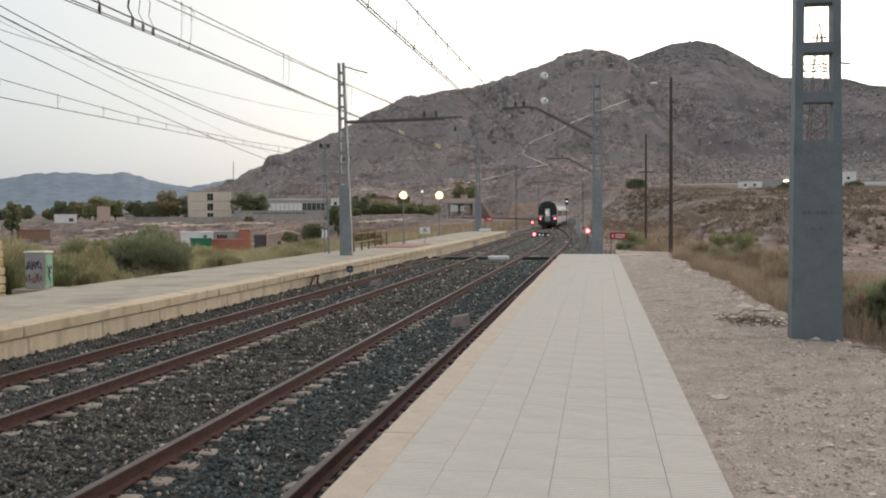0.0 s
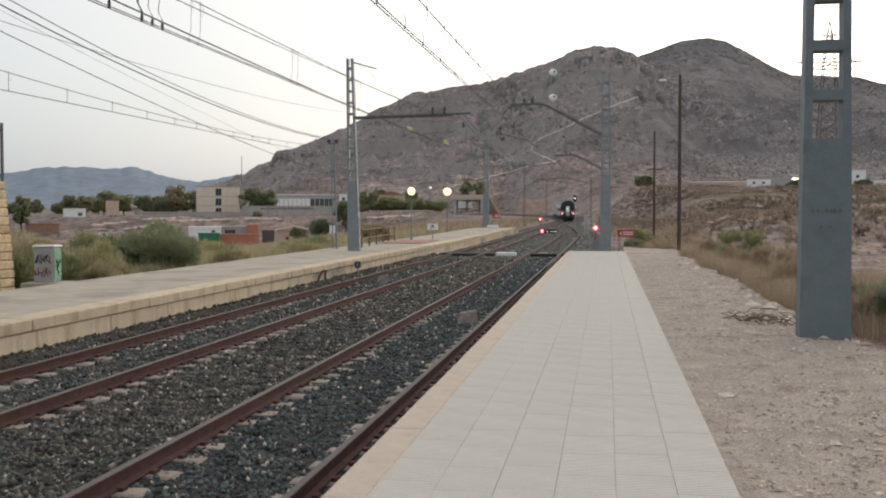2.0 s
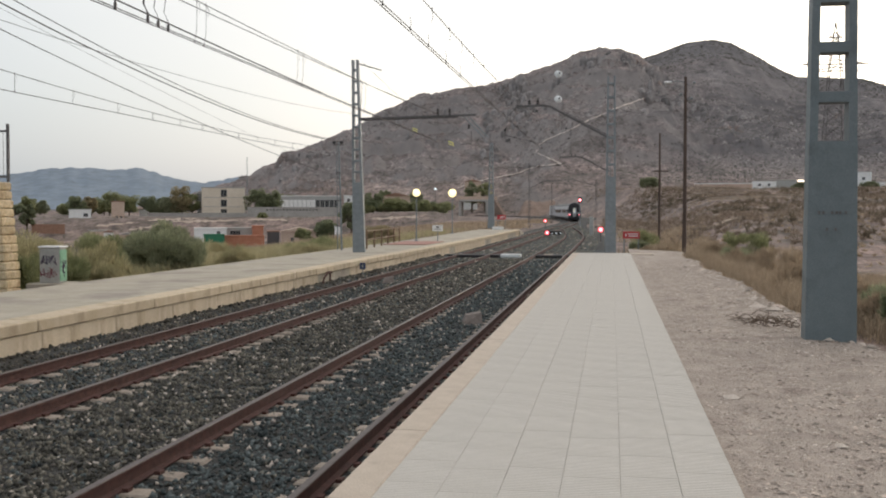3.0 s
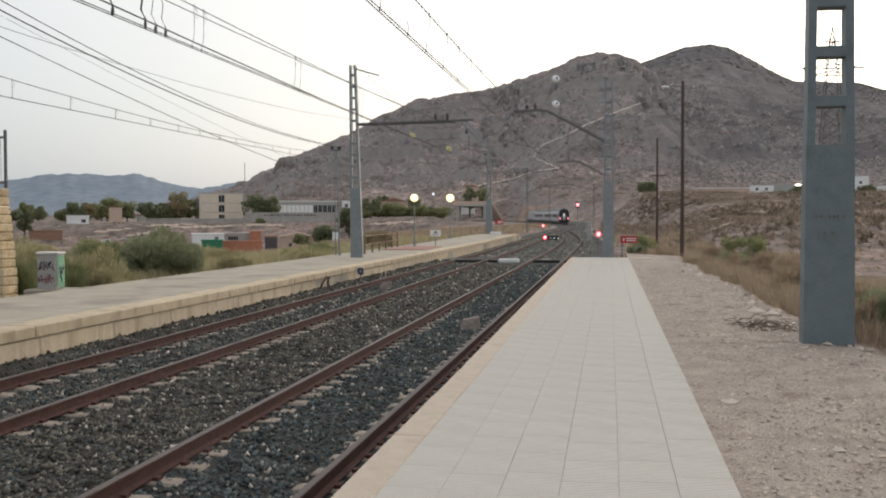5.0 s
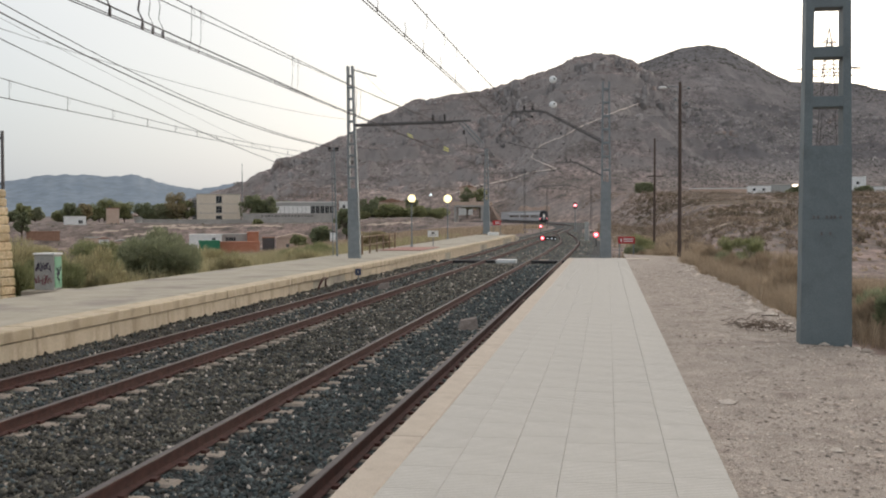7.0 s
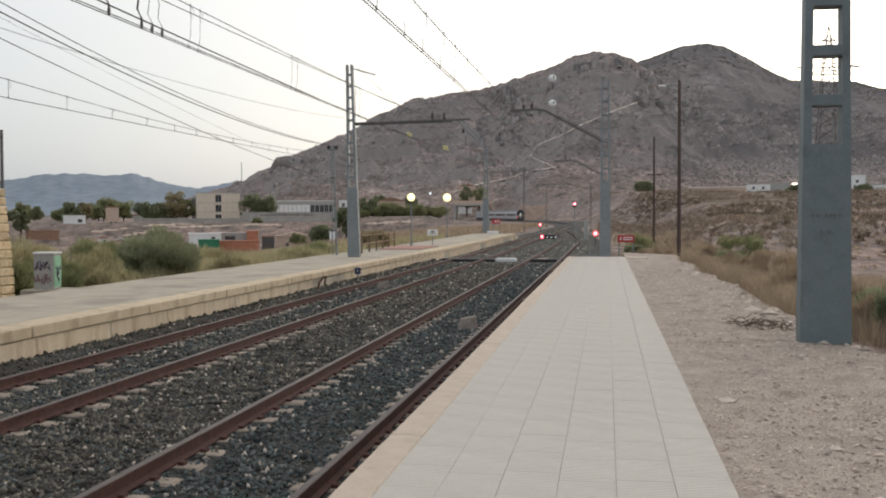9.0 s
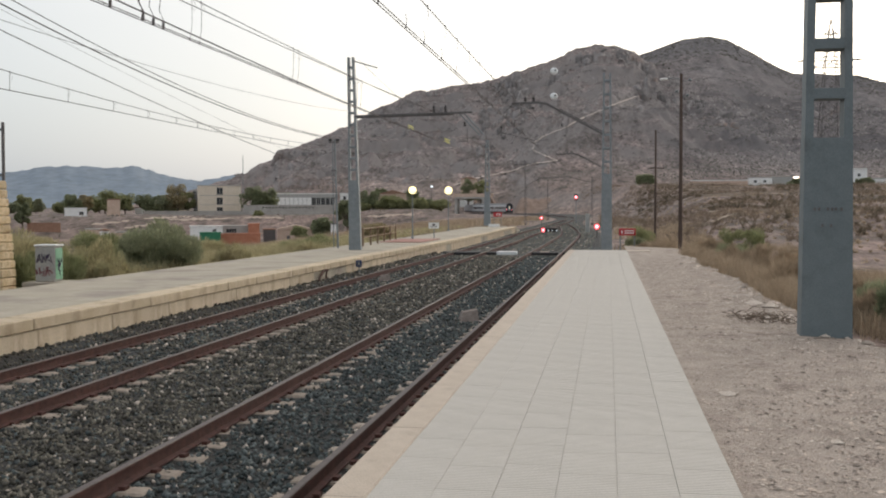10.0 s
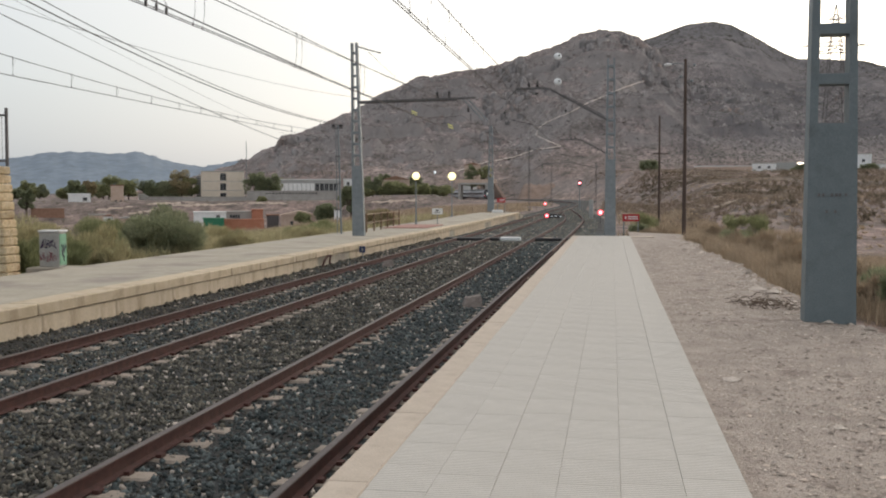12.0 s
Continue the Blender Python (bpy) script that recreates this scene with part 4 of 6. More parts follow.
def coach(length, label, tail):
    """A coach with its rear coupling at the origin, on rails at z 0, running along +y."""
    th = thing("railway_coach", label, "railway coach", "coaches of the train")
    part("body", Shape().sweep(hull(4.05, 1.44, 0.75), [(0, 0.35, 0), (0, length - 0.3, 0)]), [COACH_WHITE], th, "off-white car body")
    part("roof", Shape().sweep([(-1.28, 3.42), (1.28, 3.42), (0.84, 3.92), (0.37, 4.1), (-0.37, 4.1), (-0.84, 3.92)], [(0, 0.45, 0), (0, length - 0.4, 0)]), ROOF_GREY, th)
    part("skirt", Shape().box(-1.3, 1.3, 0.6, length - 0.6, 0.38, 0.76, 0, 0.03), COACH_DARK, th)
    for side in (-1, 1):
        for lo, hi in ((0.4, 1.3), (length - 1.3, length - 0.4)):
            part("door", Shape().box(side * 1.44 - 0.02, side * 1.44 + 0.02, lo + 0.1, hi, 0.95, 2.85, 0, 0.01), SILVER, th)
        n = 8
        for i in range(n):
            y = 2.2 + i * (length - 4.4) / n
            part("window", Shape().box(side * 1.435 - 0.022, side * 1.435 + 0.022, y + 0.15, y + (length - 4.4) / n - 0.15, 1.75, 2.6, 0, 0.01), WINDOW, th)
        part("stripe", Shape().box(side * 1.44 - 0.012, side * 1.44 + 0.012, 1.4, length - 1.4, 1.05, 1.3), SILVER, th, "grey band along the side")
    for y in (3.4, length - 3.4):
        bg = part("bogie", Shape().box(-1.1, 1.1, y - 1.6, y + 1.6, 0.3, 0.6, 0, 0.05), COACH_DARK, th)
        for e in (-1.25, 1.25):
            part("wheelset", Shape().tube([(-0.92, y + e, 0.46), (-0.78, y + e, 0.46)], 0.46, 16).tube([(0.78, y + e, 0.46), (0.92, y + e, 0.46)], 0.46, 16).tube([(-0.8, y + e, 0.46), (0.8, y + e, 0.46)], 0.08, 8), DARK_STEEL, bg)
    # dark end with the corridor connection
    end = part("end_wall", Shape().sweep(hull(4.0, 1.42, 0.6), [(0, 0.12, 0), (0, 0.36, 0)]), COACH_DARK, th, "dark rear end")
    part("corridor_hood", Shape().box(-0.62, -0.42, -0.25, 0.15, 0.9, 3.1, 0, 0.04).box(0.42, 0.62, -0.25, 0.15, 0.9, 3.1, 0, 0.04).box(-0.62, 0.62, -0.25, 0.15, 3.0, 3.2, 0, 0.04), BLACK, end, "black rubber corridor connection")
    if tail:
        part("end_door", Shape().box(-0.4, 0.4, 0.06, 0.14, 1.0, 2.95), SILVER, end, "grey end door")
        part("door_glass", Shape().box(-0.3, 0.3, 0.03, 0.08, 1.75, 2.85), CABIN, end, "dimly lit door window")
        part("vestibule_lamp", Shape().ball((-0.12, 0.0, 2.35), 0.1, 0, 8), WARM, end, "yellow vestibule lamp")
        for side in (-1, 1):
            part("tail_lamp", Shape().ball((side * 1.1, 0.06, 1.42), 0.15, 0, 10, (1, 0.6, 1)), TAIL, end, "glowing red tail lamp")
            part("end_panel", Shape().box(side * 1.0 - 0.34, side * 1.0 + 0.34, 0.085, 0.125, 1.6, 1.95, 0, 0.02), COACH_WHITE, end, "pale panel above the tail lamp")
            part("buffer", Shape().tube([(side * 0.87, 0.2, 1.05), (side * 0.87, -0.35, 1.05)], [0.12, 0.2], 10), DARK_STEEL, end)
    return th


def locomotive(length):
    th = thing("locomotive", "pale grey electric locomotive at the head of the train", "locomotive")
    prof = [(0.2, 0.9), (0.2, 2.4), (1.3, 3.75), (length - 1.3, 3.75), (length - 0.2, 2.4), (length - 0.2, 0.9)]
    v = [(s * 1.45, y, z) for s in (-1, 1) for y, z in prof]
    n = len(prof)
    f = [tuple(range(n - 1, -1, -1)), tuple(range(n, 2 * n))] + [(i, (i + 1) % n, n + (i + 1) % n, n + i) for i in range(n)]
    part("body", Shape().add(v, f), COACH_WHITE, th)
    part("underframe", Shape().box(-1.3, 1.3, 0.5, length - 0.5, 0.35, 0.92, 0, 0.04), COACH_DARK, th)
    for s in (-1, 1):
        part("side_grille", Shape().box(s * 1.46 - 0.02, s * 1.46 + 0.02, 3.5, length - 3.5, 1.9, 3.1), SILVER, th)
        part("cab_window", Shape().box(s * 1.46 - 0.02, s * 1.46 + 0.02, 1.2, 2.4, 2.2, 2.9), WINDOW, th)
    part("pantograph", Shape().tube([(0, 4, 3.8), (0, 5.4, 4.5), (0, 4.4, 5.2)], 0.04, 5).box(-0.8, 0.8, 4.35, 4.45, 5.2, 5.24), DARK_STEEL, th)
    for y in (3.2, length - 3.2):
        bg = part("bogie", Shape().box(-1.1, 1.1, y - 1.7, y + 1.7, 0.25, 0.6, 0, 0.05), COACH_DARK, th)
        for e in (-1.3, 1.3):
            part("wheelset", Shape().tube([(-0.92, y + e, 0.55), (-0.78, y + e, 0.55)], 0.55, 16).tube([(0.78, y + e, 0.55), (0.92, y + e, 0.55)], 0.55, 16), DARK_STEEL, bg)
    return th


CARS = [(coach(24.6, "off-white railway coach with red tail lamps lit", True), 24.6), (coach(24.6, "off-white railway coach with dark windows", False), 24.6),
        (coach(24.6, "off-white railway coach with dark windows", False), 24.6), (locomotive(17.5), 17.5)]


def on_line(s):
    """The point of the main line s metres along."""
    y = s if s < BEND else BEND + RADIUS * math.sin(math.atan((s - BEND) / RADIUS)) * 1.0
    return Vector((main_x(y), y, rail_z(y)))


def rear_at(t):
    return 158 + 24.6 * t + 0.19 * t * t


# ---- gravel strip beside the platform ----
def gravel_edge(y):
    return 3.62 + 0.35 * noise.noise((y * 0.3, 1.5, 0)) + 0.12 * noise.noise((y * 1.7, 2.5, 0)) - 0.1 * smooth01((y - 20) / 10) + (0.5 * smooth01((18 - y) / 6))


def gravel_z(x, y):
    z = -0.035 - 0.04 * (x - 0.8) + 0.035 * noise.noise((x * 0.9, y * 0.9, 2)) * smooth01((x - 0.85) / 0.5) + 0.012 * noise.noise((x * 4, y * 4, 3))
    e = gravel_edge(y)
    return z - 1.1 * smooth01((x - e + 0.25) / 0.9)


def build_gravel():
    ys = np.concatenate([np.arange(-8, 24, 0.16), np.arange(24, 53, 0.5)])
    c, v, f = 44, [], []
    for y in ys:
        e = gravel_edge(y) + 0.95
        for i in range(c):
            x = 0.8 + (e - 0.8) * i / (c - 1)
            v.append((x, y, gravel_z(x, y)))
    for j in range(len(ys) - 1):
        f += [(j * c + i, j * c + i + 1, (j + 1) * c + i + 1, (j + 1) * c + i) for i in range(c - 1)]
    tagged(bulk("gravel_strip", v, f, [GRAVEL], smooth=True), "trodden pinkish-grey gravel strip beside the platform", "gravel", kind="structure")


GRIT = mat("brown_grit", (0.26, 0.205, 0.168), (0.46, 0.38, 0.318), 4, 0.95, 0.3, 80, island=0.55)
build_gravel()
rng = np.random.default_rng(12)
pts, sizes, kinds = [], [], []
for _ in range(42000):
    y = 4.5 + 34 * rng.random() ** 1.8
    x = 0.85 + (gravel_edge(y) - 0.8) * rng.random()
    s = (0.005 + 0.013 * rng.random() ** 4) * (1 + max(0, y - 12) * 0.015)
    pts.append((x, y, gravel_z(x, y) + s * 0.2))
    sizes.append(s)
    kinds.append(1 if rng.random() < 0.2 else 0)
for _ in range(9000):
    y = 4.5 + 30 * rng.random() ** 1.6
    x = 0.95 + (gravel_edge(y) - 0.95) * rng.random() ** 0.8
    s = (0.009 + 0.024 * rng.random() ** 4) * (1 + max(0, y - 12) * 0.008)
    pts.append((x, y, gravel_z(x, y) + s * 0.25))
    sizes.append(s)
    kinds.append(1 if rng.random() < 0.42 else 0)
for _ in range(900):
    y = 7.5 + 37 * rng.random() ** 1.3
    x = gravel_edge(y) - 0.1 + 0.35 * rng.normal()
    s = 0.025 + 0.085 * rng.random() ** 3
    pts.append((x, y, gravel_z(x, y) + s * 0.15))
    sizes.append(s)
    kinds.append(1 if rng.random() < 0.5 else 0)
pebbles("gravel_pebble", "scattered brown and pale pebbles on the gravel strip", pts, sizes, [GRIT, STONE_PALE], kinds, 3, 0.5)
for x, y, s in ((1.12, 10.16, 0.085), (2.62, 17.9, 0.1), (2.5, 18.0, 0.07), (3.05, 20.4, 0.2), (2.8, 20.9, 0.15), (2.9, 18.6, 0.13), (1.75, 8.3, 0.05)):
    ob = pebbles("pale_rock", "pale limestone rock lying on the gravel", [(0, 0, 0)], [s], [STONE_PALE], [0], int(s * 1000), 0.5)
    ob.location = (x, y, gravel_z(x, y) + s * 0.12)
    tagged(ob, category="rock", kind="thing")
TWIG = mat("dead_brush", (0.12, 0.085, 0.06), (0.17, 0.125, 0.095), 9, 0.95, 0.2)
twigs = Shape()
for i in range(90):
    x, y = 2.55 + rng.normal() * 0.25, 17.9 + rng.normal() * 0.5
    z = gravel_z(x, y)
    a, h = rng.random() * 6.28, 0.02 + 0.09 * rng.random()
    twigs.tube([(x, y, z), (x + 0.12 * math.cos(a), y + 0.12 * math.sin(a), z + h), (x + 0.28 * math.cos(a + 0.4), y + 0.28 * math.sin(a + 0.4), z + h * 0.7)], [0.007, 0.005, 0.003], 4)
tagged(part("dead_brushwood", twigs, TWIG), "dead dry brushwood lying by the mast's foot", "brushwood", kind="stuff")


# ---- plants ----
def leaf_mat(name, a, b, rough=0.8):
    """Thin leaves: part of the light passes through them."""
    m = mat(name, a, b, 1.5, rough, 0.0, 20, island=0.35)
    n, l = m.node_tree.nodes, m.node_tree.links
    bsdf = n["Principled BSDF"]
    thin = n.new("ShaderNodeBsdfTranslucent")
    l.new(bsdf.inputs["Base Color"].links[0].from_socket, thin.inputs["Color"])
    both = n.new("ShaderNodeMixShader")
    both.inputs[0].default_value = 0.5
    l.new(bsdf.outputs[0], both.inputs[1])
    l.new(thin.outputs[0], both.inputs[2])
    l.new(both.outputs[0], n["Material Output"].inputs["Surface"])
    return m


OLIVE = leaf_mat("olive_green_leaf", (0.25, 0.265, 0.13), (0.34, 0.34, 0.18))
DARKLEAF = leaf_mat("dark_pine_leaf", (0.19, 0.215, 0.125), (0.27, 0.285, 0.165))
GREYLEAF = leaf_mat("grey_green_leaf", (0.265, 0.285, 0.17), (0.35, 0.355, 0.225))
TANLEAF = leaf_mat("yellowing_leaf", (0.28, 0.235, 0.13), (0.38, 0.315, 0.185))
STRAW = leaf_mat("dry_straw", (0.32, 0.245, 0.17), (0.47, 0.37, 0.265))
GREENSTRAW = leaf_mat("half_dry_grass", (0.36, 0.33, 0.18), (0.5, 0.43, 0.255))
BARK = mat("grey_brown_bark", (0.11, 0.085, 0.065), (0.17, 0.135, 0.105), 6, 0.95, 0.5, 40)


def leaves(centres, radii, per, size, seed, long=2.0, up=0.0, out=0.0):
    """Small two-triangle leaves strewn through clumps; returns vertices and quads."""
    g = np.random.default_rng(seed)
    c = np.repeat(np.asarray(centres, float), per, 0)
    r = np.repeat(np.asarray(radii, float), per)
    n = len(c)
    d = g.normal(size=(n, 3))
    d /= np.linalg.norm(d, axis=1, keepdims=True)
    p = c + d * (r * (0.35 + 0.65 * g.random(n) ** 0.5))[:, None] * np.array([1, 1, 0.85])
    a = g.normal(size=(n, 3)) * (0.45 if out else 1) + np.array([0, 0, up]) + out * d
    a /= np.linalg.norm(a, axis=1, keepdims=True)
    b = np.cross(a, g.normal(size=(n, 3)))
    b /= np.linalg.norm(b, axis=1, keepdims=True)
    s = (size * (0.6 + 0.8 * g.random(n)))[:, None]
    v = np.stack([p - a * s * long / 2, p + b * s * 0.5, p + a * s * long / 2, p - b * s * 0.5], 1).reshape(-1, 3)
    return v, np.arange(4 * n).reshape(-1, 4)


def clumps(w, h, n, seed, z0=0.3):
    g = random.Random(seed)
    out, rad = [], []
    for _ in range(n):
        a, q = g.random() * 6.283, g.random() ** 0.5
        z = z0 + (1 - z0) * g.random()
        taper = math.sqrt(max(0.05, 1 - ((z - 0.55) / 0.6) ** 2))
        out.append((w * q * taper * math.cos(a) * 0.8, w * q * taper * math.sin(a) * 0.8, h * z * (0.8 + 0.12 * g.random())))
        rad.append(w * g.uniform(0.2, 0.36))
    return out, rad


def tree(x, y, z, h, w, leaf, label, seed, trunk=0.35, per=70, n=16, size=None, name="tree"):
    th = thing(name, label, "tree", at=(x, y, z))
    g = random.Random(seed)
    cs, rs = clumps(w, h * (1 - trunk), n, seed, 0.15)
    cs = [(a, b, c + h * trunk) for a, b, c in cs]
    s = Shape().tube([(0, 0, -0.4), (g.uniform(-.1, .1), 0, h * trunk), (g.uniform(-.3, .3), g.uniform(-.3, .3), h * 0.8)], [h * 0.035, h * 0.026, h * 0.008], 7)
    for c in cs[:7]:
        s.tube([(0, 0, h * trunk * 0.9), (c[0] * 0.5, c[1] * 0.5, (h * trunk + c[2]) / 2), c], [h * 0.014, h * 0.01, h * 0.004], 5)
    part("trunk", s, BARK, th)
    v, f = leaves(cs, rs, per, size or h * 0.045, seed)
    cr = bulk("crown", v, f, [leaf])
    cr.parent = th
    return th


def bush(x, y, z, h, w, leaf, label, seed, per=120, n=20, size=0.06, up=0.6, long=9.0):
    th = thing("bush", label, "bush", "bushes by the line", at=(x, y, z))
    cs, rs = clumps(w, h, n, seed, 0.12)
    s = Shape()
    for c in cs[:9]:
        s.tube([(c[0] * 0.15, c[1] * 0.15, -0.2), (c[0] * 0.5, c[1] * 0.5, c[2] * 0.55), c], [0.03, 0.02, 0.006], 5)
    part("stems", s, BARK, th)
    v, f = leaves(cs, rs, per, size, seed, long, up, 0.9)
    cr = bulk("foliage", v, f, [leaf])
    cr.parent = th
    return th


def grass(name, label, spots, height, leaf, seed, per=14, spread=0.16, width=0.012):
    """Tufts of bent blades."""
    g = np.random.default_rng(seed)
    c = np.repeat(np.asarray(spots, float), per, 0)
    n = len(c)
    base = c + np.concatenate([g.normal(size=(n, 2)) * spread, np.zeros((n, 1)) - 0.03], 1)
    a = g.random(n) * 6.283
    lean = g.random(n) * 0.95
    h = height * (0.45 + 0.75 * g.random(n))
    d = np.stack([np.cos(a), np.sin(a), 0 * a], -1)
    sd = np.stack([-np.sin(a), np.cos(a), 0 * a], -1) * (width * (0.7 + 0.6 * g.random(n)))[:, None]
    mid = base + d * (lean * h * 0.35)[:, None] + np.stack([0 * h, 0 * h, h * 0.6], -1)
    top = base + d * (lean * h)[:, None] + np.stack([0 * h, 0 * h, h * (1 - 0.3 * lean)], -1)
    v = np.stack([base - sd, base + sd, mid + sd * 0.8, mid - sd * 0.8, top + sd * 0.25, top - sd * 0.25], 1).reshape(-1, 3)
    k = 6 * np.arange(n)[:, None]
    f = np.concatenate([k + np.array([[0, 1, 2, 3]]), k + np.array([[3, 2, 4, 5]])], 0)
    return tagged(bulk(name, v, f, [leaf]), label, "grass", kind="stuff")


def surface(x, y):
    return max(lie(x, y), gravel_z(x, y) if 0.8 < x < gravel_edge(y) + 0.9 and -8 < y < 52 else -99)


# dry grass and shrubs beyond the gravel
spots = []
for _ in range(3600):
    y = 12 + 60 * rng.random() ** 1.2
    x = (gravel_edge(min(y, 50)) if y < 52 else 1.5) + 0.25 + 6.5 * rng.random() ** 1.6
    if y < 19.5 and x < 4.3:
        continue
    if noise.noise((x * 0.5, y * 0.25, 1.0)) > -0.02 - (0.2 if x < 4.6 else 0):
        spots.append((x, y, surface(x, y)))
grass("dry_grass", "tall dry straw-coloured grass beside the gravel", spots, 0.62, STRAW, 21, 60, 0.24, 0.0032)
spots = []
for _ in range(1100):
    y = 55 + 70 * rng.random()
    x = 1.0 + (3 + y * 0.04) * rng.random()
    if noise.noise((x * 0.4, y * 0.12, 6.0)) < -0.05:
        continue
    spots.append((x, y, lie(x, y)))
grass("dry_grass", "pale dry grass along the far verge", spots, 0.6, STRAW, 22, 16, 0.4, 0.02)
for i, (x, y, h, w, leaf) in enumerate(((5.6, 45, 1.75, 1.15, OLIVE), (4.85, 18.0, 1.15, 0.5, DARKLEAF), (5.3, 19.0, 1.3, 0.6, DARKLEAF), (5.6, 21.5, 0.9, 0.9, GREYLEAF), (5.3, 16.3, 1.35, 1.0, DARKLEAF), (6.6, 18.0, 1.2, 1.1, GREYLEAF), (5.0, 43, 0.9, 0.8, GREYLEAF), (8.2, 45, 1.0, 1.2, TANLEAF), (7.5, 25, 0.9, 1.0, GREYLEAF),
                                        (2.6, 78, 1.3, 1.5, OLIVE), (1.6, 66, 0.9, 0.8, GREYLEAF))):
    bush(x, y, lie(x, y), h, w, leaf, "low scrubby bush among the dry grass" if leaf is not OLIVE else "low bright green bush among dry grass", 40 + i, 420, 16, 0.018, 0.9, 11.0)

for i, (x, y, h, w) in enumerate(((4.5, 19.5, 0.75, 0.6), (4.9, 23, 0.95, 0.8), (4.6, 27, 0.9, 0.9), (5.6, 28, 1.1, 1.0), (5.2, 34, 1.1, 1.0), (4.4, 38, 0.8, 0.9), (6.4, 38, 1.2, 1.3), (4.6, 47, 0.9, 1.0), (3.4, 58, 1.1, 1.3), (2.0, 60, 0.8, 0.9), (5.2, 63, 1.1, 1.4), (6.9, 21, 1.1, 1.0))):
    bush(x, y, surface(x, y) - 0.05, h, w, STRAW, "feathery clump of dry straw-coloured brush", 140 + i, 420, 16, 0.012, 1.5, 20.0)

# rough growth behind the island platform
big = bush(-18.9, 42, -1.15, 2.4, 1.9, GREYLEAF, "large rounded grey-green bush behind the platform", 60, 1000, 38, 0.021, 0.9, 11.0)
for i, (x, y, h, w, leaf) in enumerate(((-20.5, 30, 2.3, 2.0, GREENSTRAW), (-18.2, 32, 1.5, 1.2, OLIVE), (-23, 37, 1.9, 1.8, GREENSTRAW), (-16.6, 33, 0.9, 0.9, GREENSTRAW), (-21.6, 46, 1.1, 1.6, OLIVE), (-17.6, 47, 0.8, 1.0, GREENSTRAW), (-18.0, 60, 0.6, 1.5, GREENSTRAW), (-20, 66, 0.6, 1.6, OLIVE),
                                        (-17.4, 27.5, 1.8, 1.3, OLIVE), (-21, 75, 0.8, 1.6, OLIVE), (-24, 56, 0.9, 1.8, GREENSTRAW), (-19.5, 26, 2.3, 1.7, GREENSTRAW), (-22.5, 33, 3.1, 2.2, GREENSTRAW), (-26, 41, 2.4, 2.2, GREENSTRAW), (-19.4, 36.5, 1.5, 1.5, GREENSTRAW), (-24, 47, 2.0, 1.8, OLIVE), (-27.5, 48, 2.2, 2.2, GREENSTRAW), (-22.4, 52, 0.8, 1.6, GREENSTRAW), (-25, 64, 1.0, 2.0, GREENSTRAW), (-19, 84, 1.5, 1.6, TANLEAF))):
    bush(x, y, lie(x, y) - 0.05, h, w, leaf, "feathery roadside shrub behind the platform", 70 + i, 430, 24, 0.02, 1.3, 14.0)
spots = []
for _ in range(5200):
    y = 18 + 110 * rng.random()
    x = -13.9 - 17 * rng.random() ** 1.2
    if abs(x - side_x(y)) < 1.3 or (y > 50 and x > side_x(y)) or noise.noise((x * 0.3, y * 0.2, 4)) < -0.3:
        continue
    spots.append((x, y, lie(x, y)))
grass("rough_grass", "half-dry greenish grass behind the platform", spots, 0.7, GREENSTRAW, 23, 26, 0.3, 0.007)
spots = []
for _ in range(2600):
    y = 95 + 160 * rng.random()
    x = main_x(y) - 6 - 34 * rng.random()
    if noise.noise((x * 0.12, y * 0.05, 14)) > 0.0:
        spots.append((x, y, lie(x, y)))
grass("dry_grass", "yellow dry grass on the slope beyond the platform", spots, 1.0, STRAW, 24, 12, 0.7, 0.035)

# rocks and scrub that roughen the mountain and the terraces
ROCK = mat("grey_limestone_outcrop", (0.18, 0.163, 0.158), (0.28, 0.255, 0.245), 0.25, 0.95, 0.5, 2.5, island=0.35)
SCRUB = mat("dry_mountain_scrub", (0.06, 0.056, 0.047), (0.1, 0.09, 0.078), 0.3, 0.95, 0.3, 4, island=0.4)


SCRUB_FIELD = mat("brown_field_scrub", (0.10, 0.08, 0.055), (0.155, 0.125, 0.09), 0.3, 0.95, 0.3, 4, island=0.4)


def strew(name, label, n, seed, r0, r1, az0, az1, lo, hi, mask, scale, mats, flat, sink=0.1, blocky=False):
    g = np.random.default_rng(seed)
    pts, sizes = [], []
    while len(pts) < n:
        r, az = r0 + (r1 - r0) * g.random() ** 0.8, az0 + (az1 - az0) * g.random()
        x, y = r * math.sin(radians(az)), r * math.cos(radians(az))
        if noise.fractal((x * scale, y * scale * 0.5, seed), 0.8, 2, 3) + 0.25 * g.random() < mask:
            continue
        s = lo + (hi - lo) * g.random() ** 3
        pts.append((x, y, lie(x, y) - s * sink))
        sizes.append(s)
    return pebbles(name, label, pts, sizes, mats, [0] * n, seed, flat, blocky)


strew("rock_outcrop", "grey limestone crags breaking through the mountainside", 10000, 31, 600, 1112, -21, 16, 0.4, 1.7, 0.14, 0.012, [ROCK], 1.3, 0.25)
strew("rock_outcrop", "small grey rocks strewn over the mountainside", 6000, 34, 520, 1100, -21, 16, 0.35, 1.1, -0.2, 0.02, [ROCK], 0.9, 0.3)
strew("scrub", "low dark scrub dotting the mountainside", 26000, 32, 500, 1150, -21, 16, 0.3, 0.85, -0.1, 0.02, [SCRUB], 0.9)
strew("scrub", "low dark scrub on the far summit", 5000, 35, 1200, 1640, 0, 16, 0.8, 2.2, -0.15, 0.02, [SCRUB], 0.9)
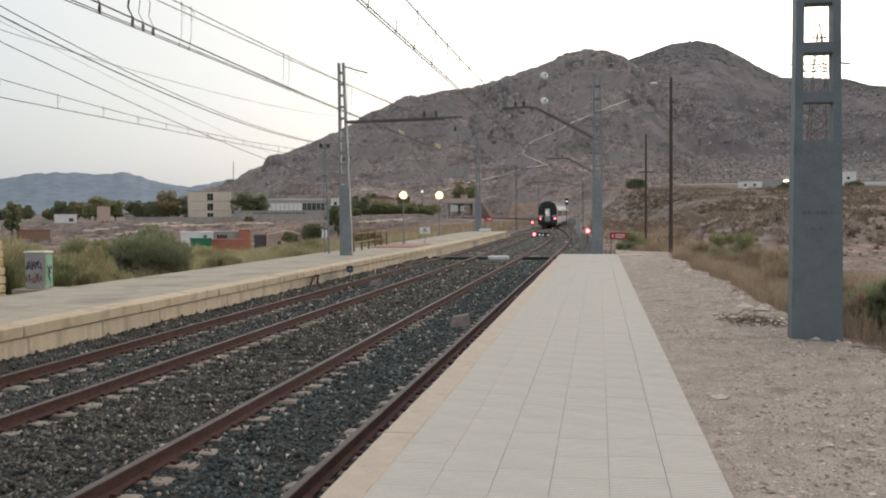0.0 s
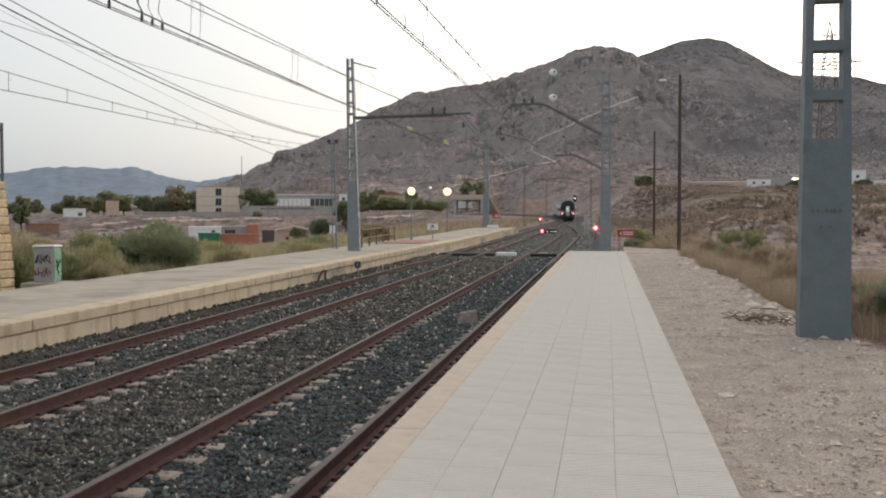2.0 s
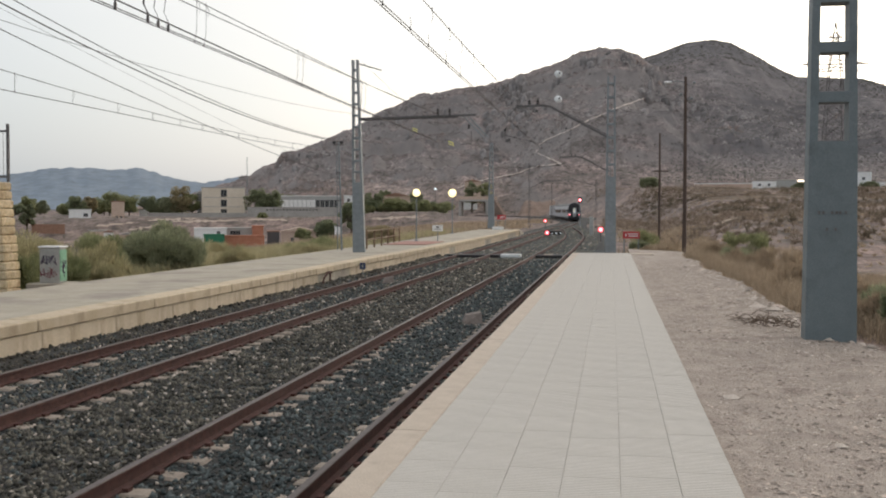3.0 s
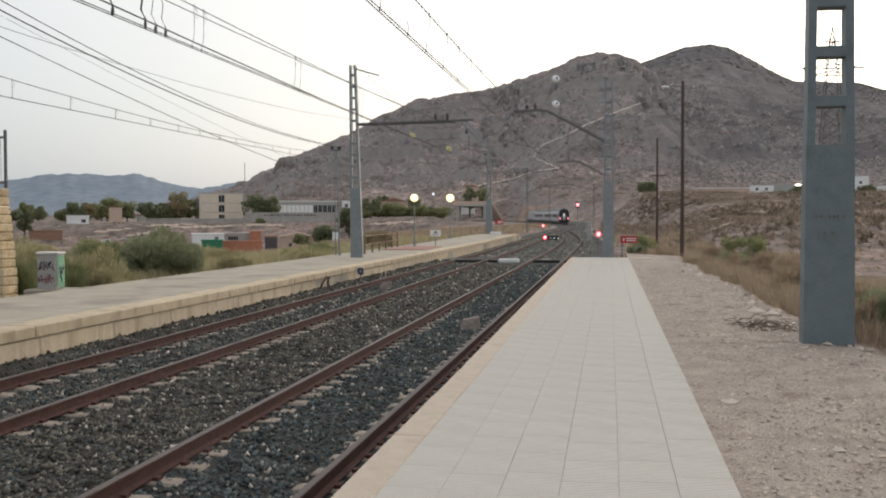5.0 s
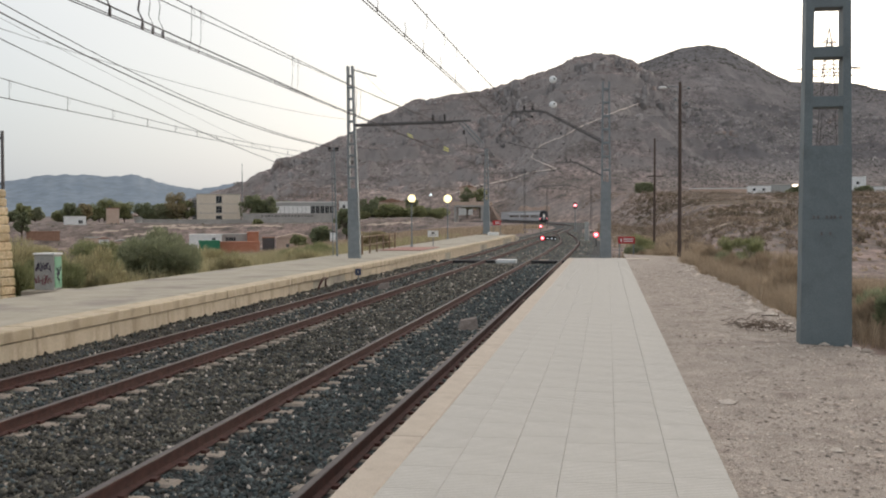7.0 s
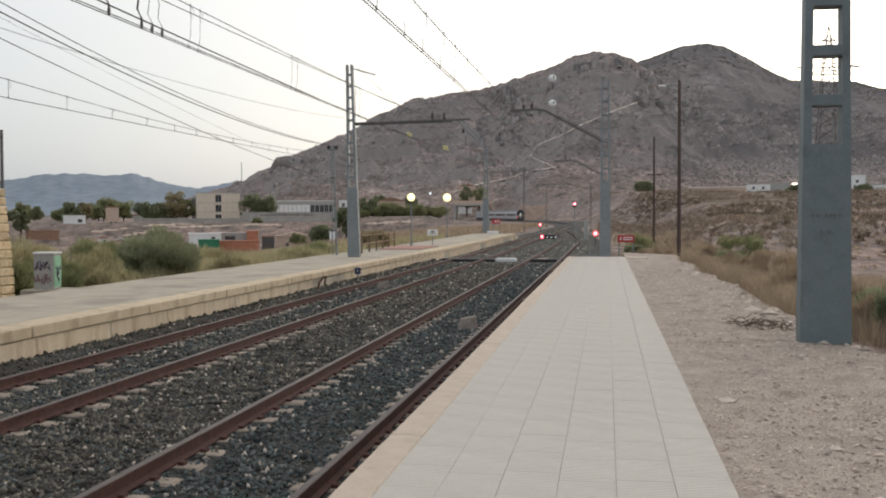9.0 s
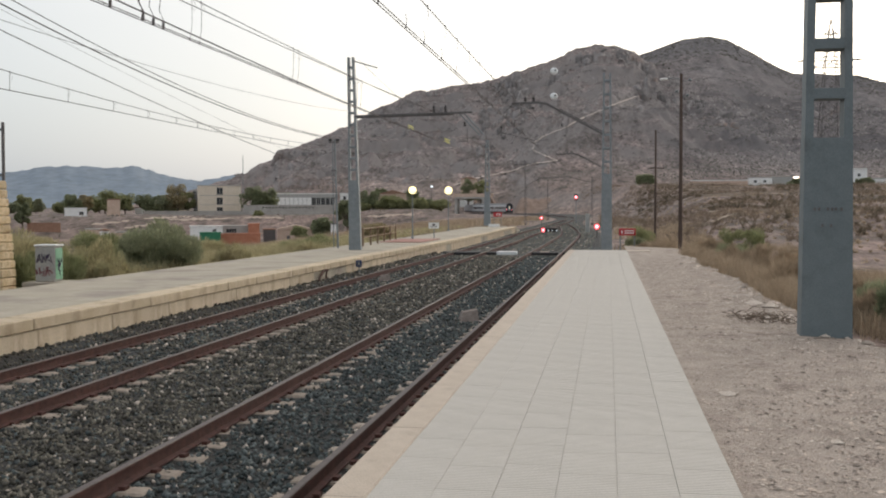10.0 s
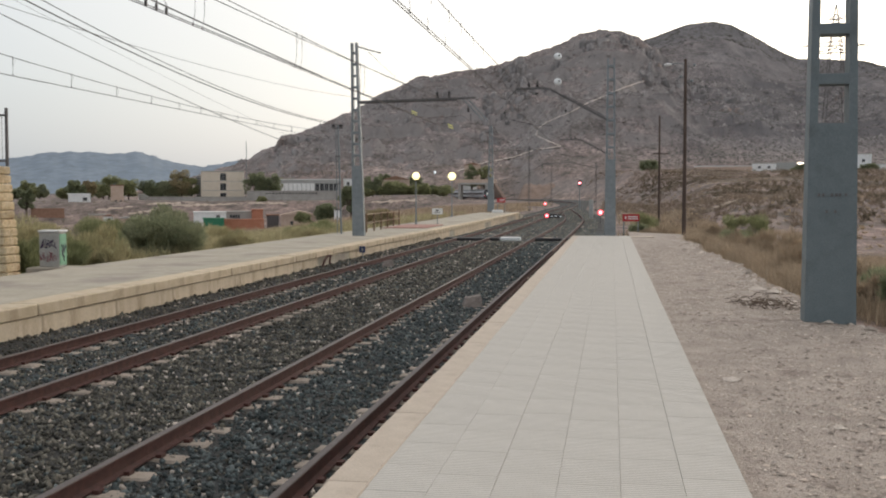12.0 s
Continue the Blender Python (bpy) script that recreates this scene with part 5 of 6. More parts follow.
strew("scrub", "more dark scrub thick on the mountain's flank", 10000, 38, 480, 1120, 2.5, 16, 0.35, 0.9, -0.15, 0.015, [SCRUB], 0.9)


def tufts(name, label, n, seed, r0, r1, az0, az1, lo, hi, leaf, risers, per=34):
    """Scrub of many thin leaves, most of it along the banks between terraces."""
    g = np.random.default_rng(seed)
    cs, rs = [], []
    while len(cs) < n:
        r, az = r0 + (r1 - r0) * g.random() ** 0.8, az0 + (az1 - az0) * g.random()
        x, y = r * math.sin(radians(az)), r * math.cos(radians(az))
        z = lie(x, y)
        bank = lie(x * 1.012, y * 1.012) - z > 0.045 * r * 0.012 + 0.12
        if g.random() < risers and not bank or noise.noise((x * 0.05, y * 0.02, seed)) < -0.15:
            continue
        if y < 420 and x < max(near_x(y), main_x(y)) + 5.5:
            continue
        s = (lo + (hi - lo) * g.random() ** 3) * (0.6 + r / 500)
        cs.append((x, y, z + s * 0.35))
        rs.append(s)
    v, f = leaves(cs, rs, per, 0.07 * hi, seed, 7.0, 0.6, 0.8)
    tagged(bulk(name, v, f, [leaf]), label, "scrub", kind="stuff")


HEATH = leaf_mat("brown_heath_leaf", (0.2, 0.154, 0.118), (0.29, 0.23, 0.178))
DARKHEATH = leaf_mat("dark_heath_leaf", (0.11, 0.09, 0.062), (0.17, 0.135, 0.095))
tufts("scrub", "low brown scrub on the terraced field", 5200, 33, 70, 440, -1.4, 16, 0.2, 0.9, HEATH, 0.55)
tufts("scrub", "dark clumps of scrub between the field terraces", 950, 37, 80, 430, 1.5, 16, 0.3, 1.3, DARKHEATH, 0.9)
tufts("dry_grass", "pale tufts of dry grass on the terraced field", 3000, 39, 60, 430, -1.4, 16, 0.15, 0.6, STRAW, 0.0, 24)
strew("scrub", "low scrub on the bank below the town", 1600, 36, 150, 345, -32, -9, 0.2, 0.7, -0.05, 0.03, [SCRUB_FIELD], 0.8)
CRAG = mat("pale_cliff_rock", (0.16, 0.146, 0.142), (0.25, 0.228, 0.22), 0.2, 0.95, 0.6, 1.5, island=0.4, c=(0.27, 0.185, 0.15), cscale=0.03, cover=0.58)
for k, (n, r0, r1, a0, a1) in enumerate(((520, 985, 1066, -6, 3.8), (240, 760, 930, 1.5, 8.5), (140, 770, 870, -7.0, -3.6), (260, 800, 1070, -18.2, -9), (140, 900, 1060, 9, 15))):
    strew("cliff_rock", "pale broken crags standing out of the mountainside", n, 50 + k, r0, r1, a0, a1, 1.2, 4.6 if k else 6.5, 0.05, 0.016, [CRAG], 1.1, 0.3, True)

# low dry-stone terrace walls across the field
DRYSTONE = mat("dry_stone", (0.33, 0.265, 0.205), (0.43, 0.355, 0.285), 1.2, 0.95, 0.6, 6, c=(0.2, 0.16, 0.12), cscale=0.3, cover=0.5)
for k in range(15):
    g = random.Random(300 + k)
    r = 105 + 20 * k + g.uniform(-6, 6)
    a0 = g.uniform(1.6, 8.5)
    a1 = a0 + g.uniform(3.0, 7.5)
    pts_w = []
    for q in range(22):
        a = radians(a0 + (a1 - a0) * q / 21)
        rr = r + 4 * noise.noise((a * 30, k, 0))
        pts_w.append((rr * math.sin(a), rr * math.cos(a), lie(rr * math.sin(a), rr * math.cos(a)) - 0.3))
    h = g.uniform(0.5, 0.85)
    tagged(part("terrace_wall", Shape().sweep([(-0.35, 0), (0.35, 0), (0.25, h), (-0.25, h)], pts_w), DRYSTONE), "low pale dry-stone wall along a field terrace", "wall", "terrace walls")


# ---- lamps, poles, signs and signals ----
LAMP_GLOW = glow("yellow_lamp_globe", (1.0, 0.87, 0.46), 1.7)
RED_GLOW = glow("red_signal_lens", (1.0, 0.24, 0.27), 4.5)
RED_HALO = glow("red_signal_halo", (1.0, 0.06, 0.08), 1.0)
WHITE_GLOW = glow("white_signal_lens", (0.85, 0.95, 1.0), 1.2)
SHEET_GREY = mat("weathered_cabinet_paint", (0.34, 0.34, 0.32), (0.44, 0.43, 0.4), 3, 0.7, 0.1, 40)


def platform_lamp(x, y, z0, z1, r):
    th = thing("street_lamp", "slim platform lamp with a lit yellow globe", "street lamp", "lamps of the island platform", at=(x, y, z0))
    part("post", Shape().tube([(0, 0, 0), (0, 0, 0.5), (0, 0, z1 - z0 - 0.25)], [0.06, 0.045, 0.035], 8), STEEL_LIGHT, th)
    part("base", Shape().tube([(0, 0, 0), (0, 0, 0.12)], [0.13, 0.08], 10), STEEL_LIGHT, th)
    part("collar", Shape().tube([(0, 0, z1 - z0 - 0.3), (0, 0, z1 - z0 - 0.2)], [0.05, 0.1], 8), DARK_STEEL, th)
    part("globe", Shape().ball((0, 0, z1 - z0), r, 0, 16), LAMP_GLOW, th, "glowing yellow globe", True)


platform_lamp(-12.03, 64, lp_z(64), 3.0, 0.24)
platform_lamp(-13.2, 86.5, lp_z(86.5), 3.42, 0.33)


def wooden_pole(x, y, z0, z1, lamp):
    th = thing("utility_pole", "tall dark creosoted wooden pole" + (" with a street lamp arm" if lamp else " with a crossbar"), "utility pole", "wooden poles", at=(x, y, z0))
    h = z1 - z0
    part("shaft", Shape().tube([(0, 0, 0), (0.01, 0, h * 0.5), (0, 0, h)], [0.105, 0.088, 0.07] if lamp else [0.105, 0.09, 0.075], 10), WOOD_POLE, th)
    if lamp:
        part("lamp_arm", Shape().tube([(0, 0, h - 0.25), (-0.4, 0, h - 0.2), (-0.65, 0, h - 0.24)], 0.025, 6), STEEL_LIGHT, th)
        part("lamp_head", Shape().ball((-0.82, 0, h - 0.26), 0.19, 0, 10, (1.1, 0.6, 0.4)), WHITE, th, "pale lamp head")
        for dx, dz in ((0.42, 0.0), (0.3, -0.75), (-0.2, -0.55)):
            part("insulator", Shape().ball((dx, 0, h - 0.3 + dz), 0.08, 0, 8).tube([(0, 0, h - 0.35 + dz), (dx, 0, h - 0.35 + dz)], 0.015, 4), STEEL_LIGHT, th)
    else:
        part("crossbar", Shape().box(-0.5, 0.7, -0.04, 0.04, h * 0.66, h * 0.66 + 0.08), WOOD_POLE, th)


wooden_pole(3.48, 52, -0.6, 8.34, True)
wooden_pole(3.95, 90, -1.0, 8.49, False)

far_right = mast("slender grey mast further along the line", -0.3, 104, -0.6, 9.0, 0.36, 0.26, 3.0, 0.3, STEEL_LIGHT, 0.5, 0.1)
right_boom(far_right, 1.3, 0.5)
curve_mast = mast("thin lattice mast along the curve", -13.1, 168, rail_z(168) - 0.6, 10.6, 0.34, 0.2, 0.5, 0.25, DARK_STEEL, 0.5, 0.07)
part("feeder_beam", Shape().tube([(-7.0, 0, 9.75), (0, 0, 10.0), (4.9, 0, 10.2)], 0.045, 6), DARK_STEEL, curve_mast, "long thin feeder beam")
for x in (-3.5, 1.6, 4.6):
    insulator(curve_mast, (x, 0, 10.2), 0.09, 2)
part("boom", Shape().tube([(0.1, 0, 6.6), (2.2, 0, 7.6), (4.9, 0, 7.7)], 0.04, 6), DARK_STEEL, curve_mast)
facing = mast("slim mast at the foot of the curve", -2.5, 168, rail_z(168) - 0.6, 7.9, 0.34, 0.22, 0.5, 0.25, DARK_STEEL, 0.5, 0.07)
part("boom", Shape().tube([(-0.1, 0, 7.0), (-3.6, 0, 7.9), (-8.2, 0, 7.8), (-9.6, 0, 7.0)], 0.05, 6), DARK_STEEL, facing, "long curved cantilever beam")
bend_mast = mast("thin lattice mast along the curve", main_x(232) - 5, 232, rail_z(232) - 0.6, 8.6, 0.36, 0.22, 0.5, 0.25, DARK_STEEL, 0.5, 0.07)
part("boom", Shape().tube([(0.1, 0, 6.2), (2.4, 0, 7.3), (5.0, 0, 7.4)], 0.045, 6), DARK_STEEL, bend_mast)


def board(name, label, cat, x0, x1, y, z0, z1, ground, material, lines, posts=True):
    th = thing(name, label, cat, at=((x0 + x1) / 2, y, ground))
    w, a, b = (x1 - x0) / 2, z0 - ground, z1 - ground
    part("panel", Shape().box(-w, w, -0.015, 0.015, a, b, 0, 0.008), material, th)
    if posts:
        for e in ((-w * 0.85, w * 0.85) if posts == 2 else (0,)):
            part("post", Shape().tube([(e, 0.045, 0), (e, 0.045, b)], 0.03, 6), STEEL_LIGHT, th)
    for lx0, lx1, lz, lh, m in lines:
        part("lettering_bar", Shape().box(-w + lx0 * 2 * w, -w + lx1 * 2 * w, -0.022, -0.016, a + (b - a) * lz, a + (b - a) * (lz + lh)), m, th)
    return th


board("warning_sign", "red board with two lines of white lettering", "sign", 0.55, 1.38, 53, 0.47, 0.82, -0.5, RED, ((0.32, 0.9, 0.58, 0.14, WHITE), (0.32, 0.9, 0.28, 0.14, WHITE), (0.14, 0.22, 0.3, 0.4, WHITE)), 2)
board("warning_sign", "red board with white lettering at the island platform's end", "sign", -11.42, -10.58, 105, 1.13, 1.58, lp_z(105), RED, ((0.3, 0.9, 0.55, 0.13, WHITE), (0.3, 0.9, 0.28, 0.13, WHITE)), 2)
board("notice_board", "small white notice on a post", "sign", -11.36, -10.68, 66, 0.58, 0.97, lp_z(66), WHITE, ((0.35, 0.65, 0.5, 0.3, DARK_STEEL), (0.2, 0.8, 0.25, 0.1, DARK_STEEL)), 1)
board("track_plate", "small dark blue plate on the platform wall", "sign", -9.2, -8.98, 37.6, -0.36, -0.12, -0.6, BLUE, ((0.35, 0.65, 0.3, 0.4, SHEET_GREY),), 1)
tagged(part("kerb_block", Shape().box(-0.55, 0.55, -0.2, 0.2, 0, 0.3, 0, 0.04), WHITE), "low white-painted concrete block at the platform's end", "block").location = (-11.2, 103.5, lp_z(103.5))


def dwarf_signal(x, y, z, label, whites=0, r=0.16):
    g = rail_z(y) - 0.25
    th = thing("dwarf_signal", label, "railway signal", "low signals", at=(x, y, g))
    h = z - g
    part("post", Shape().tube([(0, 0.1, 0), (0, 0.1, max(0.1, h - 0.1))], 0.05, 6), DARK_STEEL, th)
    part("housing", Shape().box(-0.24, 0.24 + 0.36 * whites, 0.0, 0.25, h - 0.2, h + 0.16, 0, 0.04), BLACK, th)
    part("red_lens", Shape().ball((0, -0.02, h), r, 0, 12, (1, 0.5, 1)), RED_GLOW, th, "lit red lens", True)
    # added glowing disc that imitates the red halo round the lens
    part("lens_halo", Shape().tube([(0, -0.03, h), (0, 0.03, h)], r * 1.4, 14), RED_HALO, th, "glowing red disc for the halo round the lens")
    for i in range(whites):
        part("white_lens", Shape().ball((0.5 + 0.38 * i, -0.02, h - 0.05), 0.05, 0, 8), WHITE_GLOW, th, "small white lens")


dwarf_signal(-0.93, 90, 0.36, "low signal showing red beside the track", 0, 0.17)
dwarf_signal(-6.1, 100, -0.11, "low signal between the tracks, red with three small white lights", 3, 0.14)
dwarf_signal(-9.15, 146, 0.72, "low signal showing red on the outside of the curve", 0, 0.15)

SIGNAL = thing("railway_signal", "tall signal that changes from white to red behind the train", "railway signal", at=(-4.95, 165, rail_z(165) - 0.3))
_h = 3.85 - (rail_z(165) - 0.3)
part("mast", Shape().tube([(0, 0.15, 0), (0, 0.15, _h + 0.5)], 0.07, 8), STEEL_LIGHT, SIGNAL)
part("head", Shape().box(-0.26, 0.26, 0.05, 0.3, _h - 0.5, _h + 0.5, 0, 0.05), BLACK, SIGNAL)
part("white_lens", Shape().ball((0, 0.0, _h), 0.13, 0, 10), WHITE_GLOW, SIGNAL, "lit white lens")
# added self-lit ball, kept behind the head, imitates the lamp's turn to red
RED_ASPECT = part("red_aspect", Shape().ball((0, 0, 0), 0.21, 0, 12, (1, 0.4, 1)), RED_GLOW, SIGNAL, "glowing red ball moved before the white lens")

cab = thing("relay_cabinet", "pale grey trackside relay cabinet", "cabinet", at=(-2.1, 110, -0.6))
part("body", Shape().box(-0.21, 0.21, -0.2, 0.2, 0, 2.0, 0, 0.03), SHEET_GREY, cab)
part("door", Shape().box(-0.17, 0.17, -0.225, -0.2, 0.15, 1.85, 0, 0.01), SHEET_GREY, cab)

# graffiti-covered cabinet behind the island platform
GREEN = mat("pale_green_cabinet_door", (0.2, 0.42, 0.27), (0.28, 0.5, 0.34), 5, 0.7, 0.1, 40, c=(0.45, 0.47, 0.42), cscale=4, cover=0.56)
INK = mat("purple_black_spray_paint", (0.04, 0.03, 0.07), (0.08, 0.05, 0.1), 5, 0.6, 0.0)
INK2 = mat("dark_red_spray_paint", (0.2, 0.04, 0.06), (0.26, 0.06, 0.08), 5, 0.6, 0.0)
gc = thing("electrical_cabinet", "grey cabinet covered in graffiti with a pale green door", "cabinet", at=pose(-15.66, 27.6, -0.42, 0, 0, 4))
part("plinth", Shape().box(-0.62, 0.62, -0.55, 0.55, -0.2, 0.14, 0, 0.03), SLAB_L, gc)
part("body", Shape().box(-0.36, 0.22, -0.24, 0.24, 0.14, 1.13, 0, 0.015), SHEET_GREY, gc)
part("cap", Shape().box(-0.39, 0.26, -0.27, 0.27, 1.13, 1.19, 0, 0.015), WHITE, gc)
part("door", Shape().box(0.22, 0.24, -0.21, 0.21, 0.2, 1.08, 0, 0.005), GREEN, gc)
gg = random.Random(8)
for row, m in ((0.78, INK), (0.42, INK2)):
    for i in range(7):
        x, s = -0.34 + i * 0.068, Shape()
        zs = [row + gg.uniform(-0.13, 0.16) for _ in range(5)]
        s.tube([(x + gg.uniform(0, 0.11), -0.244, z) for z in zs], 0.012, 5)
        part("graffiti_stroke", s, m, gc)
for i in range(3):
    part("graffiti_stroke", Shape().tube([(0.244, gg.uniform(-0.16, 0.16), 0.5 + gg.uniform(-.2, .3)) for _ in range(4)], 0.012, 5), INK, gc)

# stone pier with a steel fence on it
ASHLAR = mat("yellow_limestone_block", (0.52, 0.39, 0.225), (0.66, 0.535, 0.36), 5, 0.9, 1.0, 16, rnd=0.2, c=(0.36, 0.235, 0.125), cscale=2.4, cover=0.54, dist=0.05)
MORTAR = mat("grey_mortar", (0.3, 0.27, 0.23), (0.36, 0.33, 0.29), 9, 0.95, 0.3)
pier = thing("stone_wall", "wall of yellow limestone blocks with a steel fence on top", "wall", at=(-14.1, 22.6, -0.3))
part("core", Shape().box(-2.6, -0.34, 0.04, 0.57, 0, 2.72), MORTAR, pier)
for c in range(13):
    x, z = 0.06 - 0.018 * c + gg.uniform(-0.02, 0.02), c * 0.211
    first = True
    while x > -2.5:
        w = gg.uniform(0.26, 0.6)
        if first:
            w = 0.34 if c % 2 else 0.52
        first = False
        part("stone_block", Shape().box(x - w + 0.008, x - 0.004, gg.uniform(-0.03, 0.012), 0.6, z + 0.005, z + 0.206, 0, 0.03), ASHLAR, pier)
        x -= w
fence = thing("steel_fence", "dark steel fence panel on the stone wall", "fence", at=(-14.1, 22.9, 2.44))
for x in (-0.08, -1.5, -2.5):
    part("post", Shape().box(x - 0.03, x + 0.03, -0.03, 0.03, 0, 1.38, 0, 0.005), DARK_STEEL, fence)
for z in (0.1, 1.18):
    part("rail", Shape().box(-2.55, -0.05, -0.015, 0.015, z, z + 0.05), DARK_STEEL, fence)
for i in range(20):
    part("bar", Shape().tube([(-0.2 - i * 0.115, 0, 0.12), (-0.2 - i * 0.115, 0, 1.2)], 0.006, 4), DARK_STEEL, fence)

# railing on the island platform
OCHRE = mat("rusty_ochre_railing", (0.17, 0.11, 0.065), (0.24, 0.16, 0.1), 6, 0.7, 0.1)
rl = thing("railing", "rusty ochre post-and-rail barrier on the platform", "railing", at=(-12.0, 50.5, lp_z(50) - 0.01))
for i in range(6):
    part("post", Shape().tube([(-0.16 * i, 2.4 * i, 0), (-0.16 * i, 2.4 * i, 0.92)], 0.05, 8), OCHRE, rl)
for z in (0.45, 0.88):
    part("rail", Shape().tube([(0, 0, z), (-0.8, 12, z)], 0.035, 6), OCHRE, rl)
MAT_RED = mat("faded_red_paving", (0.34, 0.17, 0.14), (0.4, 0.22, 0.18), 3, 0.9, 0.2)
tagged(part("paving_patch", Shape().box(-12.6, -10.2, 57, 63.5, -0.04, 0.0, 0, 0.01), MAT_RED), "faded red patch of paving on the island platform", "paving", kind="structure")
BEACON = mat("grimy_concrete", (0.15, 0.122, 0.107), (0.21, 0.175, 0.155), 9, 0.9, 0.4)
# drain pipe and marker wedges
tagged(part("bracket", Shape().tube([(-9.16, 32.4, -0.6), (-9.15, 32.6, -0.38), (-9.13, 33.0, -0.22), (-9.13, 33.4, -0.24)], 0.035, 8).tube([(-9.14, 33.3, -0.26), (-9.13, 33.2, -0.5)], 0.03, 6), RUST), "rusty bent bracket on the platform wall", "bracket")
for x, y, sc in ((-3.05, 22.9, 1.0), (-7.7, 35.6, 0.95)):
    wedge = Shape().add([(-0.22, -0.3, 0), (0.22, -0.3, 0), (0.22, 0.3, 0), (-0.22, 0.3, 0), (-0.14, -0.12, 0.2), (0.2, -0.12, 0.26), (0.2, 0.26, 0.26), (-0.14, 0.26, 0.2)],
                        [(3, 2, 1, 0), (4, 5, 6, 7), (0, 1, 5, 4), (1, 2, 6, 5), (2, 3, 7, 6), (3, 0, 4, 7)])
    w = tagged(part("track_beacon", wedge, BEACON), "grey wedge-shaped beacon lying between the rails", "track beacon", "beacons between the rails")
    w.matrix_basis = pose(x, y, -0.74, 0, 0, 12) @ Matrix.Scale(sc, 4)
# boarded foot crossing
cr = thing("track_crossing", "boarded crossing of black panels with a pale slab between the tracks", "crossing", at=(0, 57.6, -0.56))
for a, b, m, n in ((-9.15, -8.6, BLACK, "panel"), (-8.4, -6.85, BLACK, "panel"), (-6.6, -6.1, BLACK, "panel"), (-6.05, -4.95, WHITE, "pale_slab"), (-4.1, -2.65, BLACK, "panel"), (-2.4, -1.6, BLACK, "panel")):
    part(n, Shape().box(a, b, *((-0.7, 0.7) if m is BLACK else (-0.35, 0.45)), -0.16, 0.0 if m is BLACK else 0.03, 0, 0.02), m, cr)
part("pale_slab", Shape().box(-3.7, -3.2, -0.6, 0.6, 0.004, 0.02), SLEEPER, cr)


# ---- town, farm buildings and distance ----
PLASTER = mat("beige_render", (0.7, 0.6, 0.475), (0.77, 0.67, 0.55), 0.6, 0.9, 0.1, 4)
WHITEWASH = mat("whitewash", (0.78, 0.77, 0.74), (0.85, 0.84, 0.82), 0.8, 0.9, 0.1, 4)
BRICK = mat("orange_brick", (0.44, 0.175, 0.1), (0.52, 0.23, 0.145), 0.8, 0.9, 0.1, 5)
PINK = mat("pinkish_render", (0.53, 0.385, 0.3), (0.6, 0.46, 0.365), 0.8, 0.9, 0.1, 5)
GREEN_NET = mat("green_sheet_roof", (0.03, 0.17, 0.09), (0.05, 0.22, 0.12), 0.8, 0.8, 0.05, 5)
CONCRETE = mat("stained_concrete", (0.36, 0.335, 0.305), (0.45, 0.42, 0.385), 0.5, 0.9, 0.2, 6)
TILE_ROOF = mat("clay_roof", (0.27, 0.15, 0.1), (0.34, 0.2, 0.14), 1.2, 0.9, 0.2, 6)
PANE = glassy("dark_window_pane", (0.03, 0.035, 0.04), 0.12)


def spot(az, r):
    return r * math.sin(radians(az)), r * math.cos(radians(az))


def height_at(el, r):
    return EYE[2] + r * math.tan(radians(el))


def house(label, az0, az1, r, el0, el1, depth, wall, roof, windows=(), gable=0.0, name="house", side=0.0, cat="house"):
    """A block facing the station between two bearings; windows as (across 0..1, up 0..1, width m, height m)."""
    mid = (az0 + az1) / 2
    x, y = spot(mid, r)
    w = 2 * r * math.tan(radians((az1 - az0) / 2))
    z0, z1 = height_at(el0, r), height_at(el1, r)
    base = min(z0, lie(x, y) - 0.4) if lie(x, y) < z1 else z0
    th = thing(name, label, cat, at=pose(x, y, base, 0, 0, -mid + side))
    h = z1 - base
    part("wall", Shape().box(-w / 2, w / 2, 0, depth, 0, h, 0, 0.04), wall, th)
    if gable:
        part("roof", Shape().add([(-w / 2 - 0.3, -0.3, h), (w / 2 + 0.3, -0.3, h), (w / 2 + 0.3, depth + 0.3, h), (-w / 2 - 0.3, depth + 0.3, h), (0, -0.3, h + gable), (0, depth + 0.3, h + gable),
                                  (-w / 2 - 0.3, -0.3, h - 0.15), (w / 2 + 0.3, -0.3, h - 0.15)],
                                 [(0, 4, 5, 3), (4, 1, 2, 5), (0, 1, 4), (2, 3, 5), (3, 2, 1, 0)]), roof, th)
    else:
        part("roof", Shape().box(-w / 2 - 0.12, w / 2 + 0.12, -0.12, depth + 0.12, h, h + 0.28, 0, 0.03), roof, th)
    zb = z0 - base
    for a, b, ww, hh in windows:
        cx, cz = -w / 2 + a * w, zb + b * (h - zb)
        wd = part("window", Shape().box(cx - ww / 2, cx + ww / 2, -0.03, 0.02, cz - hh / 2, cz + hh / 2), PANE, th)
        part("window_frame", Shape().box(cx - ww / 2 - 0.1, cx + ww / 2 + 0.1, -0.05, -0.032, cz - hh / 2 - 0.12, cz - hh / 2).box(cx - 0.05, cx + 0.05, -0.05, -0.032, cz - hh / 2, cz + hh / 2), CONCRETE, wd)
    return th


blk = house("three-storey beige block with one column of windows", -22.2, -19.92, 360, -0.25, 1.36, 12, PLASTER, CONCRETE,
            [(0.51, z, 1.9, 2.3) for z in (0.18, 0.5, 0.83)], name="apartment_building", cat="apartment building")
for z in (3.2, 6.3):
    part("string_course", Shape().box(-6.4, 6.4, -0.06, 0.0, z + 0.6, z + 0.75), CONCRETE, blk)
